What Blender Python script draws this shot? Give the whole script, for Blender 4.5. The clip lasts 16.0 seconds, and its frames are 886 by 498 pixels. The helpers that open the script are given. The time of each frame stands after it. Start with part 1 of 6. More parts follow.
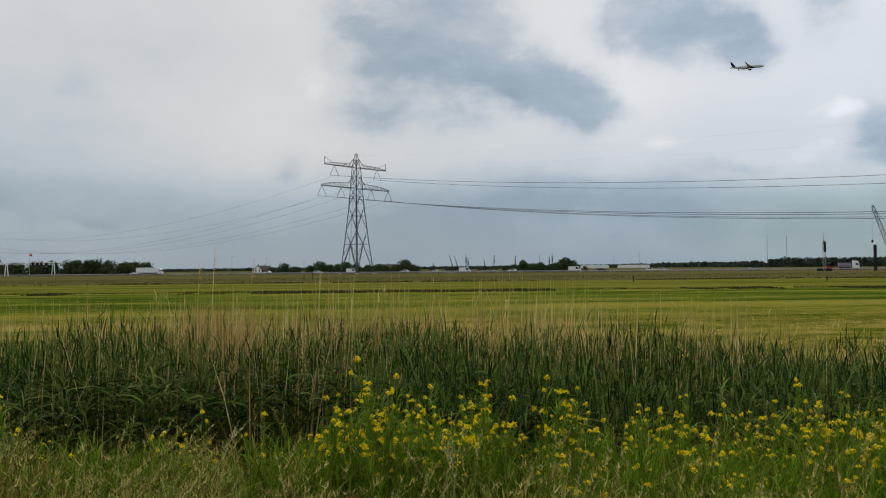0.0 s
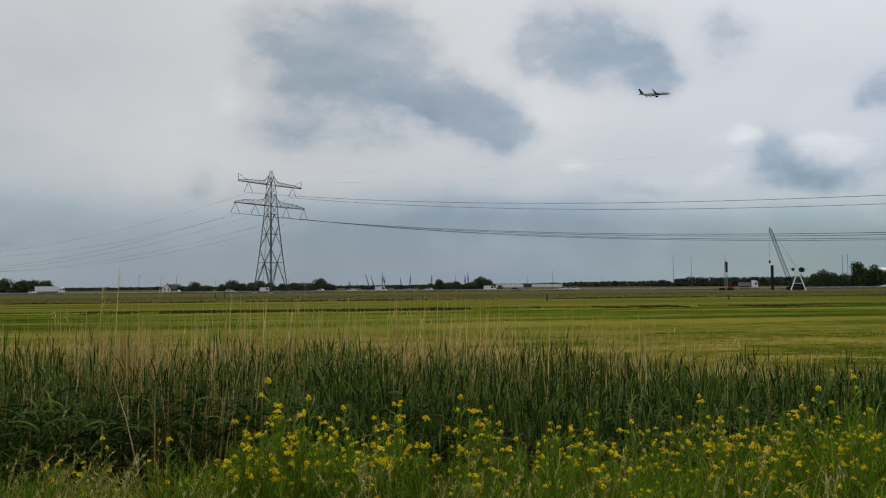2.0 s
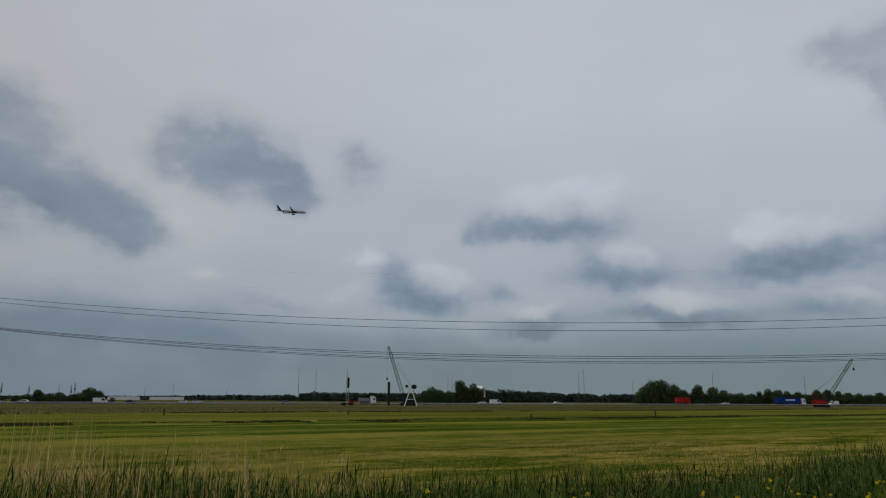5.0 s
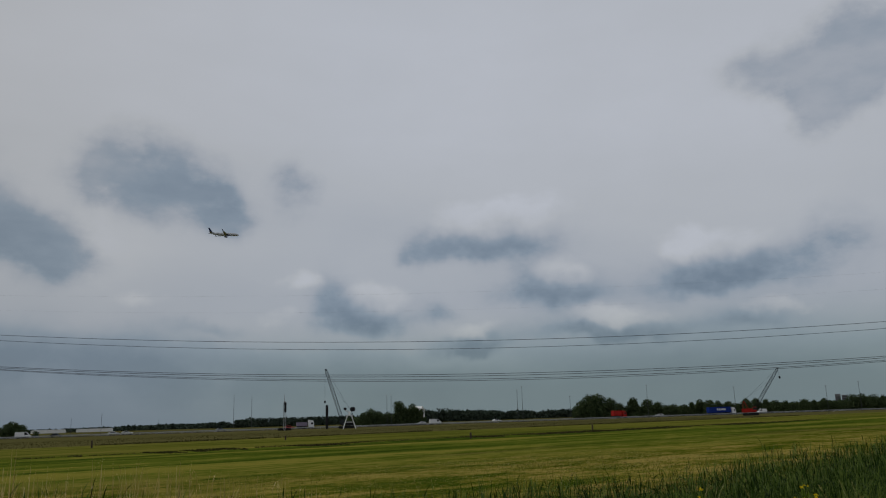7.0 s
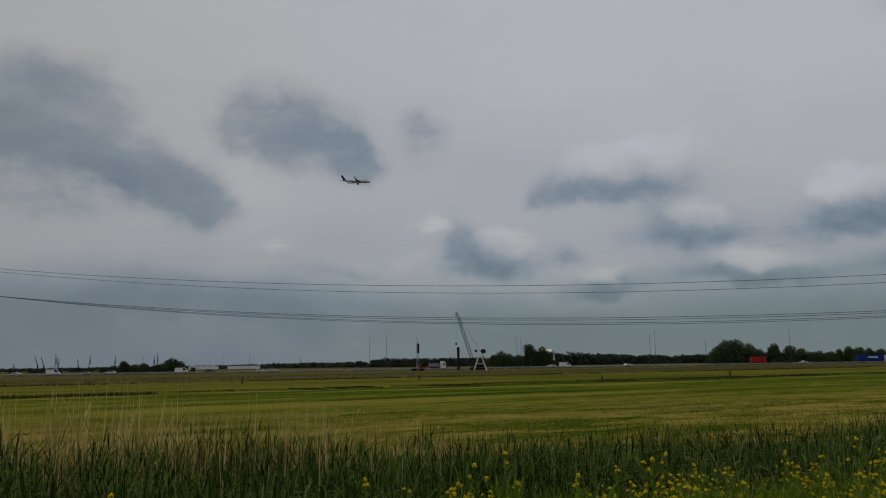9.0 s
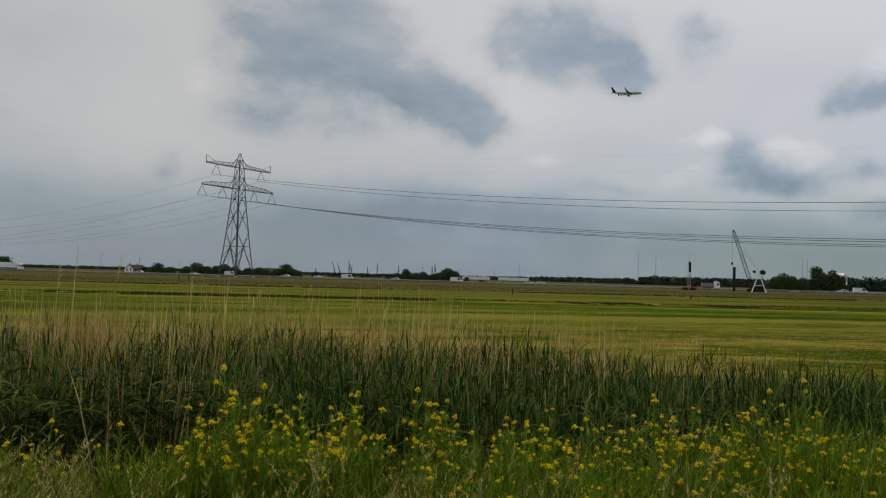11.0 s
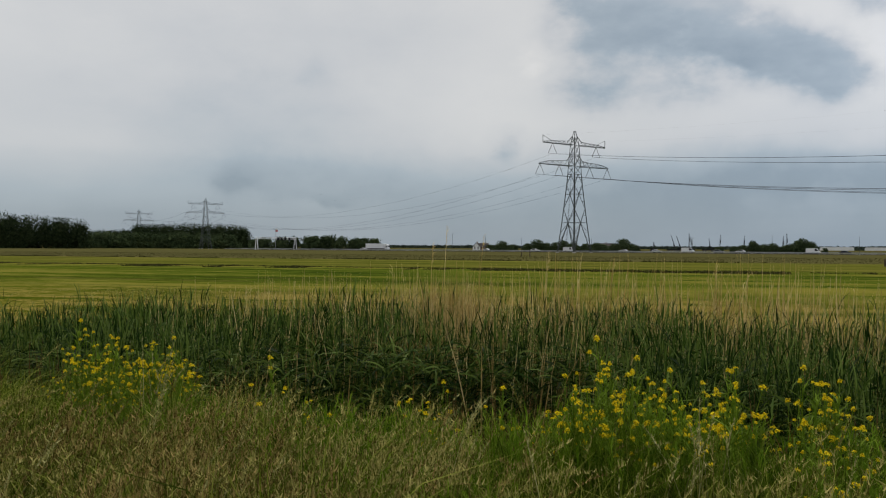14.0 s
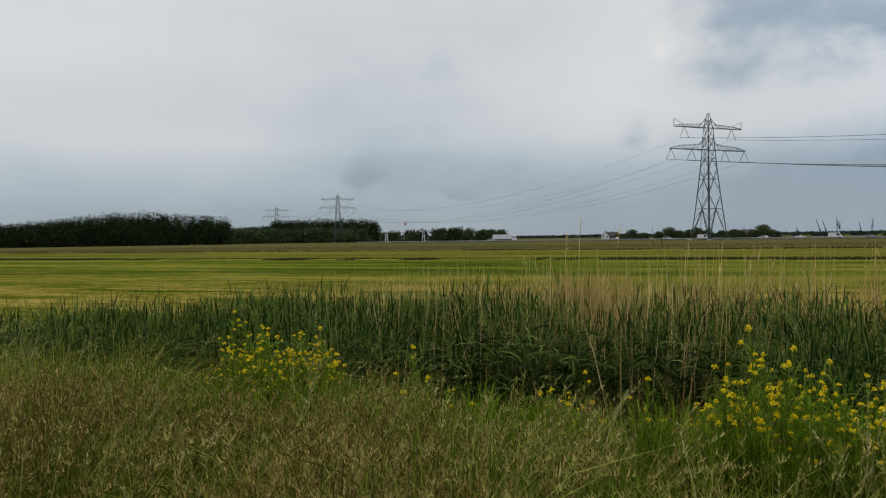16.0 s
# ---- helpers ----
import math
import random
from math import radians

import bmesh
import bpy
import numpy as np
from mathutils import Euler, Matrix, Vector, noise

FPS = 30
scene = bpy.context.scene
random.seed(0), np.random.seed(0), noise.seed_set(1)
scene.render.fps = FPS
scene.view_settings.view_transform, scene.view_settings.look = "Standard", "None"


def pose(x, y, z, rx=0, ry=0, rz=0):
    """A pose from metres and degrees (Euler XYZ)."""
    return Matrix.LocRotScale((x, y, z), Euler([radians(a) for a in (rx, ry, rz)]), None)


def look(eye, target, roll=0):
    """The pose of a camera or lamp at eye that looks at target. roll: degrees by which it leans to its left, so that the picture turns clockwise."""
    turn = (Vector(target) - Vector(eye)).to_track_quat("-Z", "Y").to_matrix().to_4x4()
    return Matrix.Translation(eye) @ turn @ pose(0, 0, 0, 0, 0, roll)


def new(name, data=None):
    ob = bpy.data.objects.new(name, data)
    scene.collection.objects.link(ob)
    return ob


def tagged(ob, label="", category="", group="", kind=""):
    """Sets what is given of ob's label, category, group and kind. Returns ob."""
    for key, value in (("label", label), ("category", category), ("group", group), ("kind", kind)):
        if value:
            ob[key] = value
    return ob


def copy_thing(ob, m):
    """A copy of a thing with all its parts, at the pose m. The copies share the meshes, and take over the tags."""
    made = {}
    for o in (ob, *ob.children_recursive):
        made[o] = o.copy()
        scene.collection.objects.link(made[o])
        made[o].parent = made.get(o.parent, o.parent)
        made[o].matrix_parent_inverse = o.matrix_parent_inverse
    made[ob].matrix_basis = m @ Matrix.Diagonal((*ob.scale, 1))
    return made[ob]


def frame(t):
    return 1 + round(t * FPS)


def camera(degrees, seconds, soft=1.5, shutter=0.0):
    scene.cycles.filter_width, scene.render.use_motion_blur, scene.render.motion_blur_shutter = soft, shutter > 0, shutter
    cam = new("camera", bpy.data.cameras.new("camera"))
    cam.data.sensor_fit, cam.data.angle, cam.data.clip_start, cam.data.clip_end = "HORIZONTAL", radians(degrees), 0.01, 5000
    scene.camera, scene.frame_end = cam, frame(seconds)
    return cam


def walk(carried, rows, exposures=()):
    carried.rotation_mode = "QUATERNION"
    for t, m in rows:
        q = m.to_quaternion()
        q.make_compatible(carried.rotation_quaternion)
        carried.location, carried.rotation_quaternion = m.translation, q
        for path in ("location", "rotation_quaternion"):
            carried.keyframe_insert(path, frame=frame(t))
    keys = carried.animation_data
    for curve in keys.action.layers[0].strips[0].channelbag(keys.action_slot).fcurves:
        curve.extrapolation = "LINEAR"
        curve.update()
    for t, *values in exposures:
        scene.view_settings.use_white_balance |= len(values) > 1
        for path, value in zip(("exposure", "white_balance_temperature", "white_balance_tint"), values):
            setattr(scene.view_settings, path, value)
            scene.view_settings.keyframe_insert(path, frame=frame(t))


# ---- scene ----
cam = camera(58.73, 16.0, soft=1.15)
ROWS = [
    (0.0, 0.024, -0.007, 2.298, 0.00, 1.38, 0.55),
    (0.5, 0.022, -0.001, 2.295, -1.67, 2.01, 0.41),
    (1.0, 0.032, -0.006, 2.298, -3.39, 2.24, 0.44),
    (1.5, 0.029, 0.006, 2.294, -5.13, 2.27, 0.03),
    (2.0, 0.037, 0.000, 2.302, -6.08, 2.71, 0.49),
    (2.5, 0.035, -0.010, 2.303, -6.50, 2.86, 0.49),
    (3.0, 0.039, 0.004, 2.305, -6.54, 2.98, 0.30),
    (3.5, 0.060, -0.017, 2.311, -7.52, 3.42, 0.09),
    (4.0, 0.113, -0.005, 2.330, -17.03, 4.90, -0.48),
    (4.5, 0.191, -0.046, 2.316, -27.12, 6.98, -1.76),
    (5.0, 0.227, -0.065, 2.328, -32.61, 10.82, -0.25),
    (7.5, 0.253, -0.084, 2.331, -36.98, 12.19, 1.81),
    (8.0, 0.252, -0.084, 2.330, -36.93, 11.81, 1.79),
    (8.5, 0.229, -0.068, 2.326, -33.09, 10.27, 1.38),
    (9.0, 0.195, -0.048, 2.320, -27.63, 8.33, 0.81),
    (9.5, 0.141, -0.021, 2.310, -19.49, 4.61, 0.00),
    (12.0, -0.013, 0.004, 2.320, 0.77, 1.20, -1.36),
    (12.5, -0.080, 0.002, 2.313, 8.91, 0.48, -0.49),
    (13.0, -0.091, -0.007, 2.295, 12.29, 0.45, -0.66),
    (13.5, -0.098, -0.016, 2.292, 14.22, 0.23, -0.79),
    (14.0, -0.110, -0.014, 2.297, 15.67, -0.16, -0.29),
    (14.5, -0.119, -0.019, 2.291, 16.74, 0.43, 0.20),
    (15.0, -0.137, -0.035, 2.281, 20.26, -0.67, 0.75),
    (15.5, -0.154, -0.034, 2.286, 22.62, -1.32, 0.89),
    (16.0, -0.179, -0.042, 2.291, 24.88, -0.78, 0.79),
]
EXPOSURE = [(0.0, 0.05, 6500, 10), (1.0, -0.1, 6500, 10), (3.0, -0.13, 6480, 10), (3.5, -0.18, 6450, 10), (4.0, -0.26, 6400, 10), (4.5, -0.46, 6330, 10), (5.0, -0.70, 6270, 10), (7.5, -0.82, 6400, 10), (8.5, -0.88, 6520, 10)]
EXPOSURE += [(9.0, -0.90, 6560, 10), (9.5, -0.72, 6600, 10), (12.0, -0.22, 6720, 10), (12.5, -0.14, 6760, 10), (13.0, -0.05, 6700, 10), (14.0, -0.02, 6570, 10), (16.0, 0.06, 6480, 10)]
walk(cam, [(t, pose(x, y, z, 90 + pitch, roll, yaw)) for t, x, y, z, yaw, pitch, roll in ROWS], EXPOSURE)

# ---- sky and sun ----
world = bpy.data.worlds.new("overcast_sky")
scene.world = world
world.use_nodes = True
WN, WL = world.node_tree.nodes, world.node_tree.links
WN.clear()


def wnode(kind):
    return WN.new(kind)


def wmath(op, a, b=None, c=None, clamp=False):
    n = wnode("ShaderNodeMath")
    n.operation, n.use_clamp = op, clamp
    for i, s in enumerate((a, b, c)):
        if s is None:
            continue
        if isinstance(s, (int, float)):
            n.inputs[i].default_value = s
        else:
            WL.new(s, n.inputs[i])
    return n.outputs[0]


def wvec(op, a, b=None, c=None, out=0):
    n = wnode("ShaderNodeVectorMath")
    n.operation = op
    for i, s in enumerate((a, b, c)):
        if s is None:
            continue
        if isinstance(s, tuple):
            n.inputs[i].default_value = s
        else:
            WL.new(s, n.inputs[i])
    return n.outputs[out]


sky_way = wnode("ShaderNodeTexCoord").outputs["Generated"]
split = wnode("ShaderNodeSeparateXYZ")
WL.new(sky_way, split.inputs[0])
AZ = wmath("MULTIPLY", wmath("ARCTAN2", wmath("MULTIPLY", split.outputs[0], -1.0), split.outputs[1]), 57.2958)
EL = wmath("MULTIPLY", wmath("ARCSINE", split.outputs[2]), 57.2958)
joined = wnode("ShaderNodeCombineXYZ")
WL.new(AZ, joined.inputs[0])
WL.new(EL, joined.inputs[1])
PLAIN = joined.outputs[0]


def wnoise(scale, detail, rough, vec=None, dist=0.0, out="Color"):
    n = wnode("ShaderNodeTexNoise")
    WL.new(vec if vec else sky_way, n.inputs["Vector"])
    n.inputs["Scale"].default_value, n.inputs["Detail"].default_value = scale, detail
    n.inputs["Roughness"].default_value, n.inputs["Distortion"].default_value = rough, dist
    return n.outputs[out]


# angles are bent by noise, so that every cloud gets an uneven rim
BENT = wvec("MULTIPLY_ADD", wvec("SUBTRACT", wnoise(5.5, 5.0, 0.55), (0.5, 0.5, 0.5)), (5.0, 3.0, 0.0), PLAIN)
BENT = wvec("MULTIPLY_ADD", wvec("SUBTRACT", wnoise(19.0, 3.0, 0.5), (0.5, 0.5, 0.5)), (3.0, 2.2, 0.0), BENT)
flat = wvec("MULTIPLY", sky_way, (1.0, 1.0, 2.6))
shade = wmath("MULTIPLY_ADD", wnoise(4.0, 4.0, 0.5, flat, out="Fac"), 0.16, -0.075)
BILLOW = wmath("MULTIPLY_ADD", wnoise(13.0, 6.0, 0.6, wvec("MULTIPLY", sky_way, (1.0, 1.0, 1.7)), out="Fac"), 3.2, -1.6)

CURLS = wnoise(9.0, 5.0, 0.55, wvec("ADD", wvec("MULTIPLY", sky_way, (1.0, 1.0, 2.2)), (3.7, 1.1, 0.4)), out="Fac")


def veil(az, el, wide, high, amount):
    """A wide soft patch of thicker (minus) or brighter (plus) cloud at that bearing and height, in degrees."""
    global shade
    p = wvec("MULTIPLY_ADD", BENT, (1 / wide, 1 / high, 0.0), (-az / wide, -el / high, 0.0))
    r2 = wmath("MULTIPLY_ADD", BILLOW, 0.5, wvec("DOT_PRODUCT", p, p, out=1))
    shade = wmath("MULTIPLY_ADD", wmath("POWER", 0.5, r2), amount, shade)


def heap(lobes, top_soft, thin, thick):
    """How thick the cloud is that those lobes (bearing, height, half width, half height, weight) make together: 0 to 1."""
    total = None
    for az, el, wide, high, weight in lobes:
        p = wvec("MULTIPLY_ADD", BENT, (1 / wide, 1 / high, 0.0), (-az / wide, -el / high, 0.0))
        if top_soft != 1.0:
            up = wvec("MAXIMUM", p, (-99.0, 0.0, 0.0))
            down = wvec("MINIMUM", p, (99.0, 0.0, 0.0))
            both = wvec("MULTIPLY_ADD", up, (0.0, top_soft, 0.0), down)
            p = wvec("MULTIPLY_ADD", p, (1.0, 0.0, 0.0), wvec("MULTIPLY", both, (0.0, 1.0, 0.0)))
        one = wmath("MULTIPLY", wmath("POWER", 0.5, wvec("DOT_PRODUCT", p, p, out=1)), weight)
        total = one if total is None else wmath("ADD", total, one)
    total = wmath("MULTIPLY", total, wmath("MULTIPLY_ADD", BILLOW, 0.55, 1.0))
    rim = wnode("ShaderNodeMapRange")
    rim.interpolation_type = "SMOOTHSTEP"
    WL.new(total, rim.inputs[0])
    rim.inputs[1].default_value, rim.inputs[2].default_value = thin, thick
    return wmath("MULTIPLY", rim.outputs[0], wmath("MULTIPLY_ADD", CURLS, 1.3, 0.35))


veil(-34.5, 3.0, 12.0, 1.6, -0.10)
veil(0.0, 4.6, 14.0, 2.2, -0.12)
veil(-14.0, 4.6, 10.0, 1.4, -0.12)
veil(22.0, 5.0, 7.0, 1.5, -0.06)
veil(29.0, 5.4, 4.0, 1.3, -0.06)
veil(12.0, 9.0, 6.0, 3.6, 0.08)
veil(-42.0, 23.0, 28.0, 7.0, 0.07)
veil(27.0, 15.0, 15.0, 7.0, -0.10)
veil(-13.0, 12.5, 3.0, 3.0, 0.08)
veil(-28.0, 18.0, 8.0, 5.0, -0.04)
veil(-58.0, 4.0, 8.0, 3.0, -0.10)

BRIGHT = [(-41.1, 14.5, 4.3, 1.8, 1.0), (-45.7, 10.0, 2.1, 1.3, 0.9), (-31.9, 8.7, 2.8, 1.3, 0.9), (-26.2, 9.9, 1.5, 0.8, 0.6), (-58.2, 11.2, 4.6, 1.6, 0.58), (-54.5, 11.6, 1.8, 1.0, 0.5)]
BRIGHT += [(-50.1, 6.8, 3.4, 1.0, 0.8), (-60.5, 6.4, 2.9, 0.8, 0.7), (-24.8, 7.4, 1.3, 0.7, 0.6), (-16.1, 8.4, 1.8, 0.7, 0.35), (-39.1, 6.2, 3.0, 0.8, 0.7)]
BRIGHT += [(-9.2, 15.3, 2.5, 1.4, 0.6), (-8.1, 9.3, 3.6, 0.9, 0.3), (9.0, 13.1, 1.7, 2.2, 0.5), (-17.0, 8.8, 3.4, 0.9, 0.25)]
shade = wmath("MULTIPLY_ADD", heap(BRIGHT, 1.0, 0.30, 0.85), 0.19, shade)

# the large grey cloud over the pylon with its two tails, then the smaller ones towards the building site
DARK = [(6.7, 17.7, 3.2, 1.6, 0.5), (3.0, 15.2, 4.6, 1.6, 0.95), (-3.1, 16.1, 3.4, 2.0, 0.85), (-3.2, 13.6, 2.2, 1.1, 0.6), (-6.8, 13.2, 2.3, 1.3, 0.8), (-7.9, 12.9, 2.2, 1.4, 0.6), (-10.5, 11.1, 2.7, 1.6, 1.0)]
DARK += [(1.3, 11.2, 4.3, 1.2, 0.5), (5.4, 10.8, 2.1, 1.7, 0.4), (-2.9, 10.8, 2.3, 1.0, 0.45), (1.5, 18.6, 5.0, 1.4, 0.5)]
DARK += [(-14.9, 17.7, 2.6, 1.6, 0.9), (-13.1, 16.3, 1.7, 0.9, 0.8), (-18.4, 15.7, 2.8, 1.6, 0.9), (-21.5, 14.8, 1.7, 1.7, 0.75), (-27.0, 17.0, 1.2, 1.4, 0.5), (-26.0, 15.6, 1.1, 1.3, 0.5)]
DARK += [(10.7, 6.9, 1.4, 1.1, 0.55), (-66.5, 21.1, 4.3, 1.9, 1.3), (-64.5, 18.8, 1.7, 1.1, 1.2), (-60.5, 22.3, 2.6, 0.9, 0.6), (-68.8, 23.0, 2.6, 1.7, 0.8)]
DARK += [(24.5, 11.9, 2.8, 1.4, 0.36), (30.7, 4.6, 2.3, 0.9, 0.42), (24.0, 3.3, 4.4, 0.6, 0.40)]
shade = wmath("MULTIPLY_ADD", heap(DARK, 0.62, 0.14, 1.1), -0.27, shade)

BASES = [(-41.0, 12.4, 4.6, 1.1, 0.95), (-35.5, 11.9, 1.7, 0.7, 0.5), (-44.5, 8.6, 3.3, 1.1, 0.9), (-31.3, 7.3, 3.3, 0.9, 0.9), (-28.0, 8.5, 1.4, 1.4, 0.5), (-57.9, 8.9, 5.5, 1.1, 0.95), (-64.1, 10.7, 2.3, 1.4, 0.6)]
BASES += [(-49.5, 5.5, 4.3, 0.6, 0.8), (-58.6, 5.7, 2.5, 0.5, 0.6), (-19.9, 6.7, 2.6, 0.5, 0.5), (-39.0, 5.1, 2.9, 0.6, 0.8), (-37.1, 7.6, 1.2, 0.6, 0.5)]
shade = wmath("MULTIPLY_ADD", heap(BASES, 0.55, 0.10, 1.15), -0.28, shade)

height_ramp = wnode("ShaderNodeValToRGB")
WL.new(wmath("MULTIPLY", EL, 1 / 60.0, clamp=True), height_ramp.inputs[0])
er = height_ramp.color_ramp.elements
er[0].position, er[0].color = 0.0, (0.385, 0.385, 0.385, 1)
er[1].position, er[1].color = 1.0, (0.87, 0.87, 0.87, 1)
for at, value in ((0.035, 0.42), (0.08, 0.555), (0.11, 0.63), (0.2, 0.72), (0.35, 0.82)):
    e = er.new(at)
    e.color = (value, value, value, 1)
tone = wmath("ADD", height_ramp.outputs[0], shade, clamp=True)
tint_ramp = wnode("ShaderNodeValToRGB")
WL.new(tone, tint_ramp.inputs[0])
tr = tint_ramp.color_ramp.elements
tr[0].position, tr[0].color = 0.0, (0.15, 0.20, 0.27, 1)
tr[1].position, tr[1].color = 1.0, (0.85, 0.87, 0.91, 1)
for at, c in ((0.38, (0.265, 0.338, 0.415, 1)), (0.50, (0.378, 0.455, 0.53, 1)), (0.63, (0.570, 0.606, 0.648, 1)), (0.78, (0.715, 0.735, 0.75, 1))):
    e = tr.new(at)
    e.color = c
blue = wnode("ShaderNodeTexSky")
blue.sky_type, blue.sun_disc = "NISHITA", False
blue.sun_elevation, blue.sun_rotation = radians(55), radians(-40)
thin = wnode("ShaderNodeMix")
thin.data_type = "RGBA"
thin.inputs[0].default_value = 0.90
faint = wvec("MULTIPLY", blue.outputs[0], (0.08, 0.08, 0.08))
WL.new(faint, thin.inputs[6])
side = wnode("ShaderNodeValToRGB")
WL.new(wmath("MULTIPLY_ADD", AZ, 1 / 120.0, 0.5, clamp=True), side.inputs[0])
se = side.color_ramp.elements
se[0].position, se[0].color = 0.25, (1.09, 1.10, 1.14, 1)
se[1].position, se[1].color = 0.55, (1.0, 0.975, 0.945, 1)
low, south = wnode("ShaderNodeMapRange"), wnode("ShaderNodeMapRange")
for n, socket, a, b in ((low, EL, 8.5, 1.5), (south, AZ, -10.0, -32.0)):
    n.interpolation_type = "SMOOTHSTEP"
    WL.new(socket, n.inputs[0])
    n.inputs[1].default_value, n.inputs[2].default_value = a, b
grey = wnode("ShaderNodeMix")
grey.data_type = "RGBA"
WL.new(wmath("MULTIPLY", low.outputs[0], south.outputs[0]), grey.inputs[0])
tinted = wvec("MULTIPLY", tint_ramp.outputs[0], side.outputs[0])
WL.new(tinted, grey.inputs[6])
WL.new(wvec("MULTIPLY", tinted, (0.99, 1.0, 0.84)), grey.inputs[7])
WL.new(grey.outputs[2], thin.inputs[7])
back = wnode("ShaderNodeBackground")
back.inputs["Strength"].default_value = 1.0
WL.new(thin.outputs[2], back.inputs["Color"])
WL.new(back.outputs[0], wnode("ShaderNodeOutputWorld").inputs["Surface"])

sun = new("sun", bpy.data.lights.new("sun", "SUN"))
sun.data.energy, sun.data.angle, sun.data.color = 1.5, radians(16), (1.0, 0.96, 0.9)
sun.matrix_world = look((-35, 42, 80), (0, 0, 0))


# ---- materials ----
def ramp_into(nt, fac, colours):
    r = nt.nodes.new("ShaderNodeValToRGB")
    el = r.color_ramp.elements
    n = len(colours)
    while len(el) < n:
        el.new(0.5)
    for i, c in enumerate(colours):
        el[i].position, el[i].color = 0.25 + 0.5 * i / max(1, n - 1), (*c, 1)
    nt.links.new(fac, r.inputs[0])
    return r.outputs[0]


def surface(name, colours, scale=4.0, rough=0.8, metal=0.0, bump=0.0, vary=0.0, through_light=0.0, gloss=0.02, single=0.0):
    """A material of two scales of noise, its colours from dark to light. vary: spread of brightness between islands; single: between objects."""
    m = bpy.data.materials.new(name)
    m.use_nodes = True
    nt = m.node_tree
    p = nt.nodes["Principled BSDF"]
    at = nt.nodes.new("ShaderNodeTexCoord").outputs["Object"]
    big, fine = nt.nodes.new("ShaderNodeTexNoise"), nt.nodes.new("ShaderNodeTexNoise")
    big.inputs["Scale"].default_value, fine.inputs["Scale"].default_value = scale, scale * 9
    fine.inputs["Detail"].default_value = 4
    for n in (big, fine):
        nt.links.new(at, n.inputs["Vector"])
    mixed = nt.nodes.new("ShaderNodeMath")
    mixed.operation = "MULTIPLY_ADD"
    mixed.inputs[1].default_value = 0.45
    nt.links.new(fine.outputs["Fac"], mixed.inputs[0])
    half = nt.nodes.new("ShaderNodeMath")
    half.operation = "MULTIPLY"
    half.inputs[1].default_value = 0.55
    nt.links.new(big.outputs["Fac"], half.inputs[0])
    nt.links.new(half.outputs[0], mixed.inputs[2])
    fac = mixed.outputs[0]
    colour = None
    if vary or single:
        rnd = nt.nodes.new("ShaderNodeNewGeometry").outputs["Random Per Island"] if vary else nt.nodes.new("ShaderNodeObjectInfo").outputs["Random"]
        amount = vary or single
        shift = nt.nodes.new("ShaderNodeMath")
        shift.operation = "MULTIPLY_ADD"
        shift.inputs[1].default_value = amount
        nt.links.new(rnd, shift.inputs[0])
        less = nt.nodes.new("ShaderNodeMath")
        less.operation = "SUBTRACT"
        less.inputs[1].default_value = amount / 2
        nt.links.new(fac, less.inputs[0])
        nt.links.new(less.outputs[0], shift.inputs[2])
        fac = shift.outputs[0]
    colour = ramp_into(nt, fac, colours)
    nt.links.new(colour, p.inputs["Base Color"])
    p.inputs["Roughness"].default_value, p.inputs["Metallic"].default_value = rough, metal
    p.inputs["Specular IOR Level"].default_value = gloss
    if bump:
        b = nt.nodes.new("ShaderNodeBump")
        b.inputs["Strength"].default_value = bump
        b.inputs["Distance"].default_value = 0.02
        nt.links.new(fine.outputs["Fac"], b.inputs["Height"])
        nt.links.new(b.outputs[0], p.inputs["Normal"])
    if through_light:
        t = nt.nodes.new("ShaderNodeBsdfTranslucent")
        nt.links.new(colour, t.inputs["Color"])
        s = nt.nodes.new("ShaderNodeMixShader")
        s.inputs[0].default_value = through_light
        nt.links.new(p.outputs[0], s.inputs[1])
        nt.links.new(t.outputs[0], s.inputs[2])
        nt.links.new(s.outputs[0], nt.nodes["Material Output"].inputs["Surface"])
    return m


M_REED = surface("reed_leaf", [(0.009, 0.023, 0.003), (0.035, 0.073, 0.009), (0.135, 0.19, 0.038)], 0.6, 0.5, vary=0.8, through_light=0.24, gloss=0.05)
M_DRY = surface("dry_reed", [(0.29, 0.20, 0.068), (0.56, 0.42, 0.16), (0.80, 0.65, 0.34)], 0.8, 0.85, vary=0.5, through_light=0.25)
M_FESCUE = surface("red_fescue", [(0.065, 0.052, 0.012), (0.168, 0.124, 0.032), (0.38, 0.285, 0.10)], 0.5, 0.85, vary=0.8, through_light=0.2)
M_PALE = surface("pale_stalk", [(0.15, 0.155, 0.045), (0.26, 0.25, 0.085), (0.42, 0.39, 0.17)], 0.5, 0.8, vary=0.5, through_light=0.1)
M_DEAD = surface("dead_stems", [(0.06, 0.030, 0.012), (0.13, 0.065, 0.024), (0.21, 0.12, 0.05)], 0.8, 0.9, vary=0.5)
M_GRASS = surface("meadow_grass", [(0.038, 0.062, 0.005), (0.116, 0.158, 0.012), (0.28, 0.305, 0.052)], 0.5, 0.6, vary=0.85, through_light=0.32)
M_HERB = surface("feathery_herb", [(0.05, 0.105, 0.005), (0.11, 0.195, 0.010), (0.21, 0.31, 0.026)], 0.8, 0.7, vary=0.5, through_light=0.35)
M_STRAW = surface("seeding_grass", [(0.085, 0.090, 0.016), (0.195, 0.183, 0.042), (0.40, 0.355, 0.115)], 0.5, 0.85, vary=0.8, through_light=0.2)
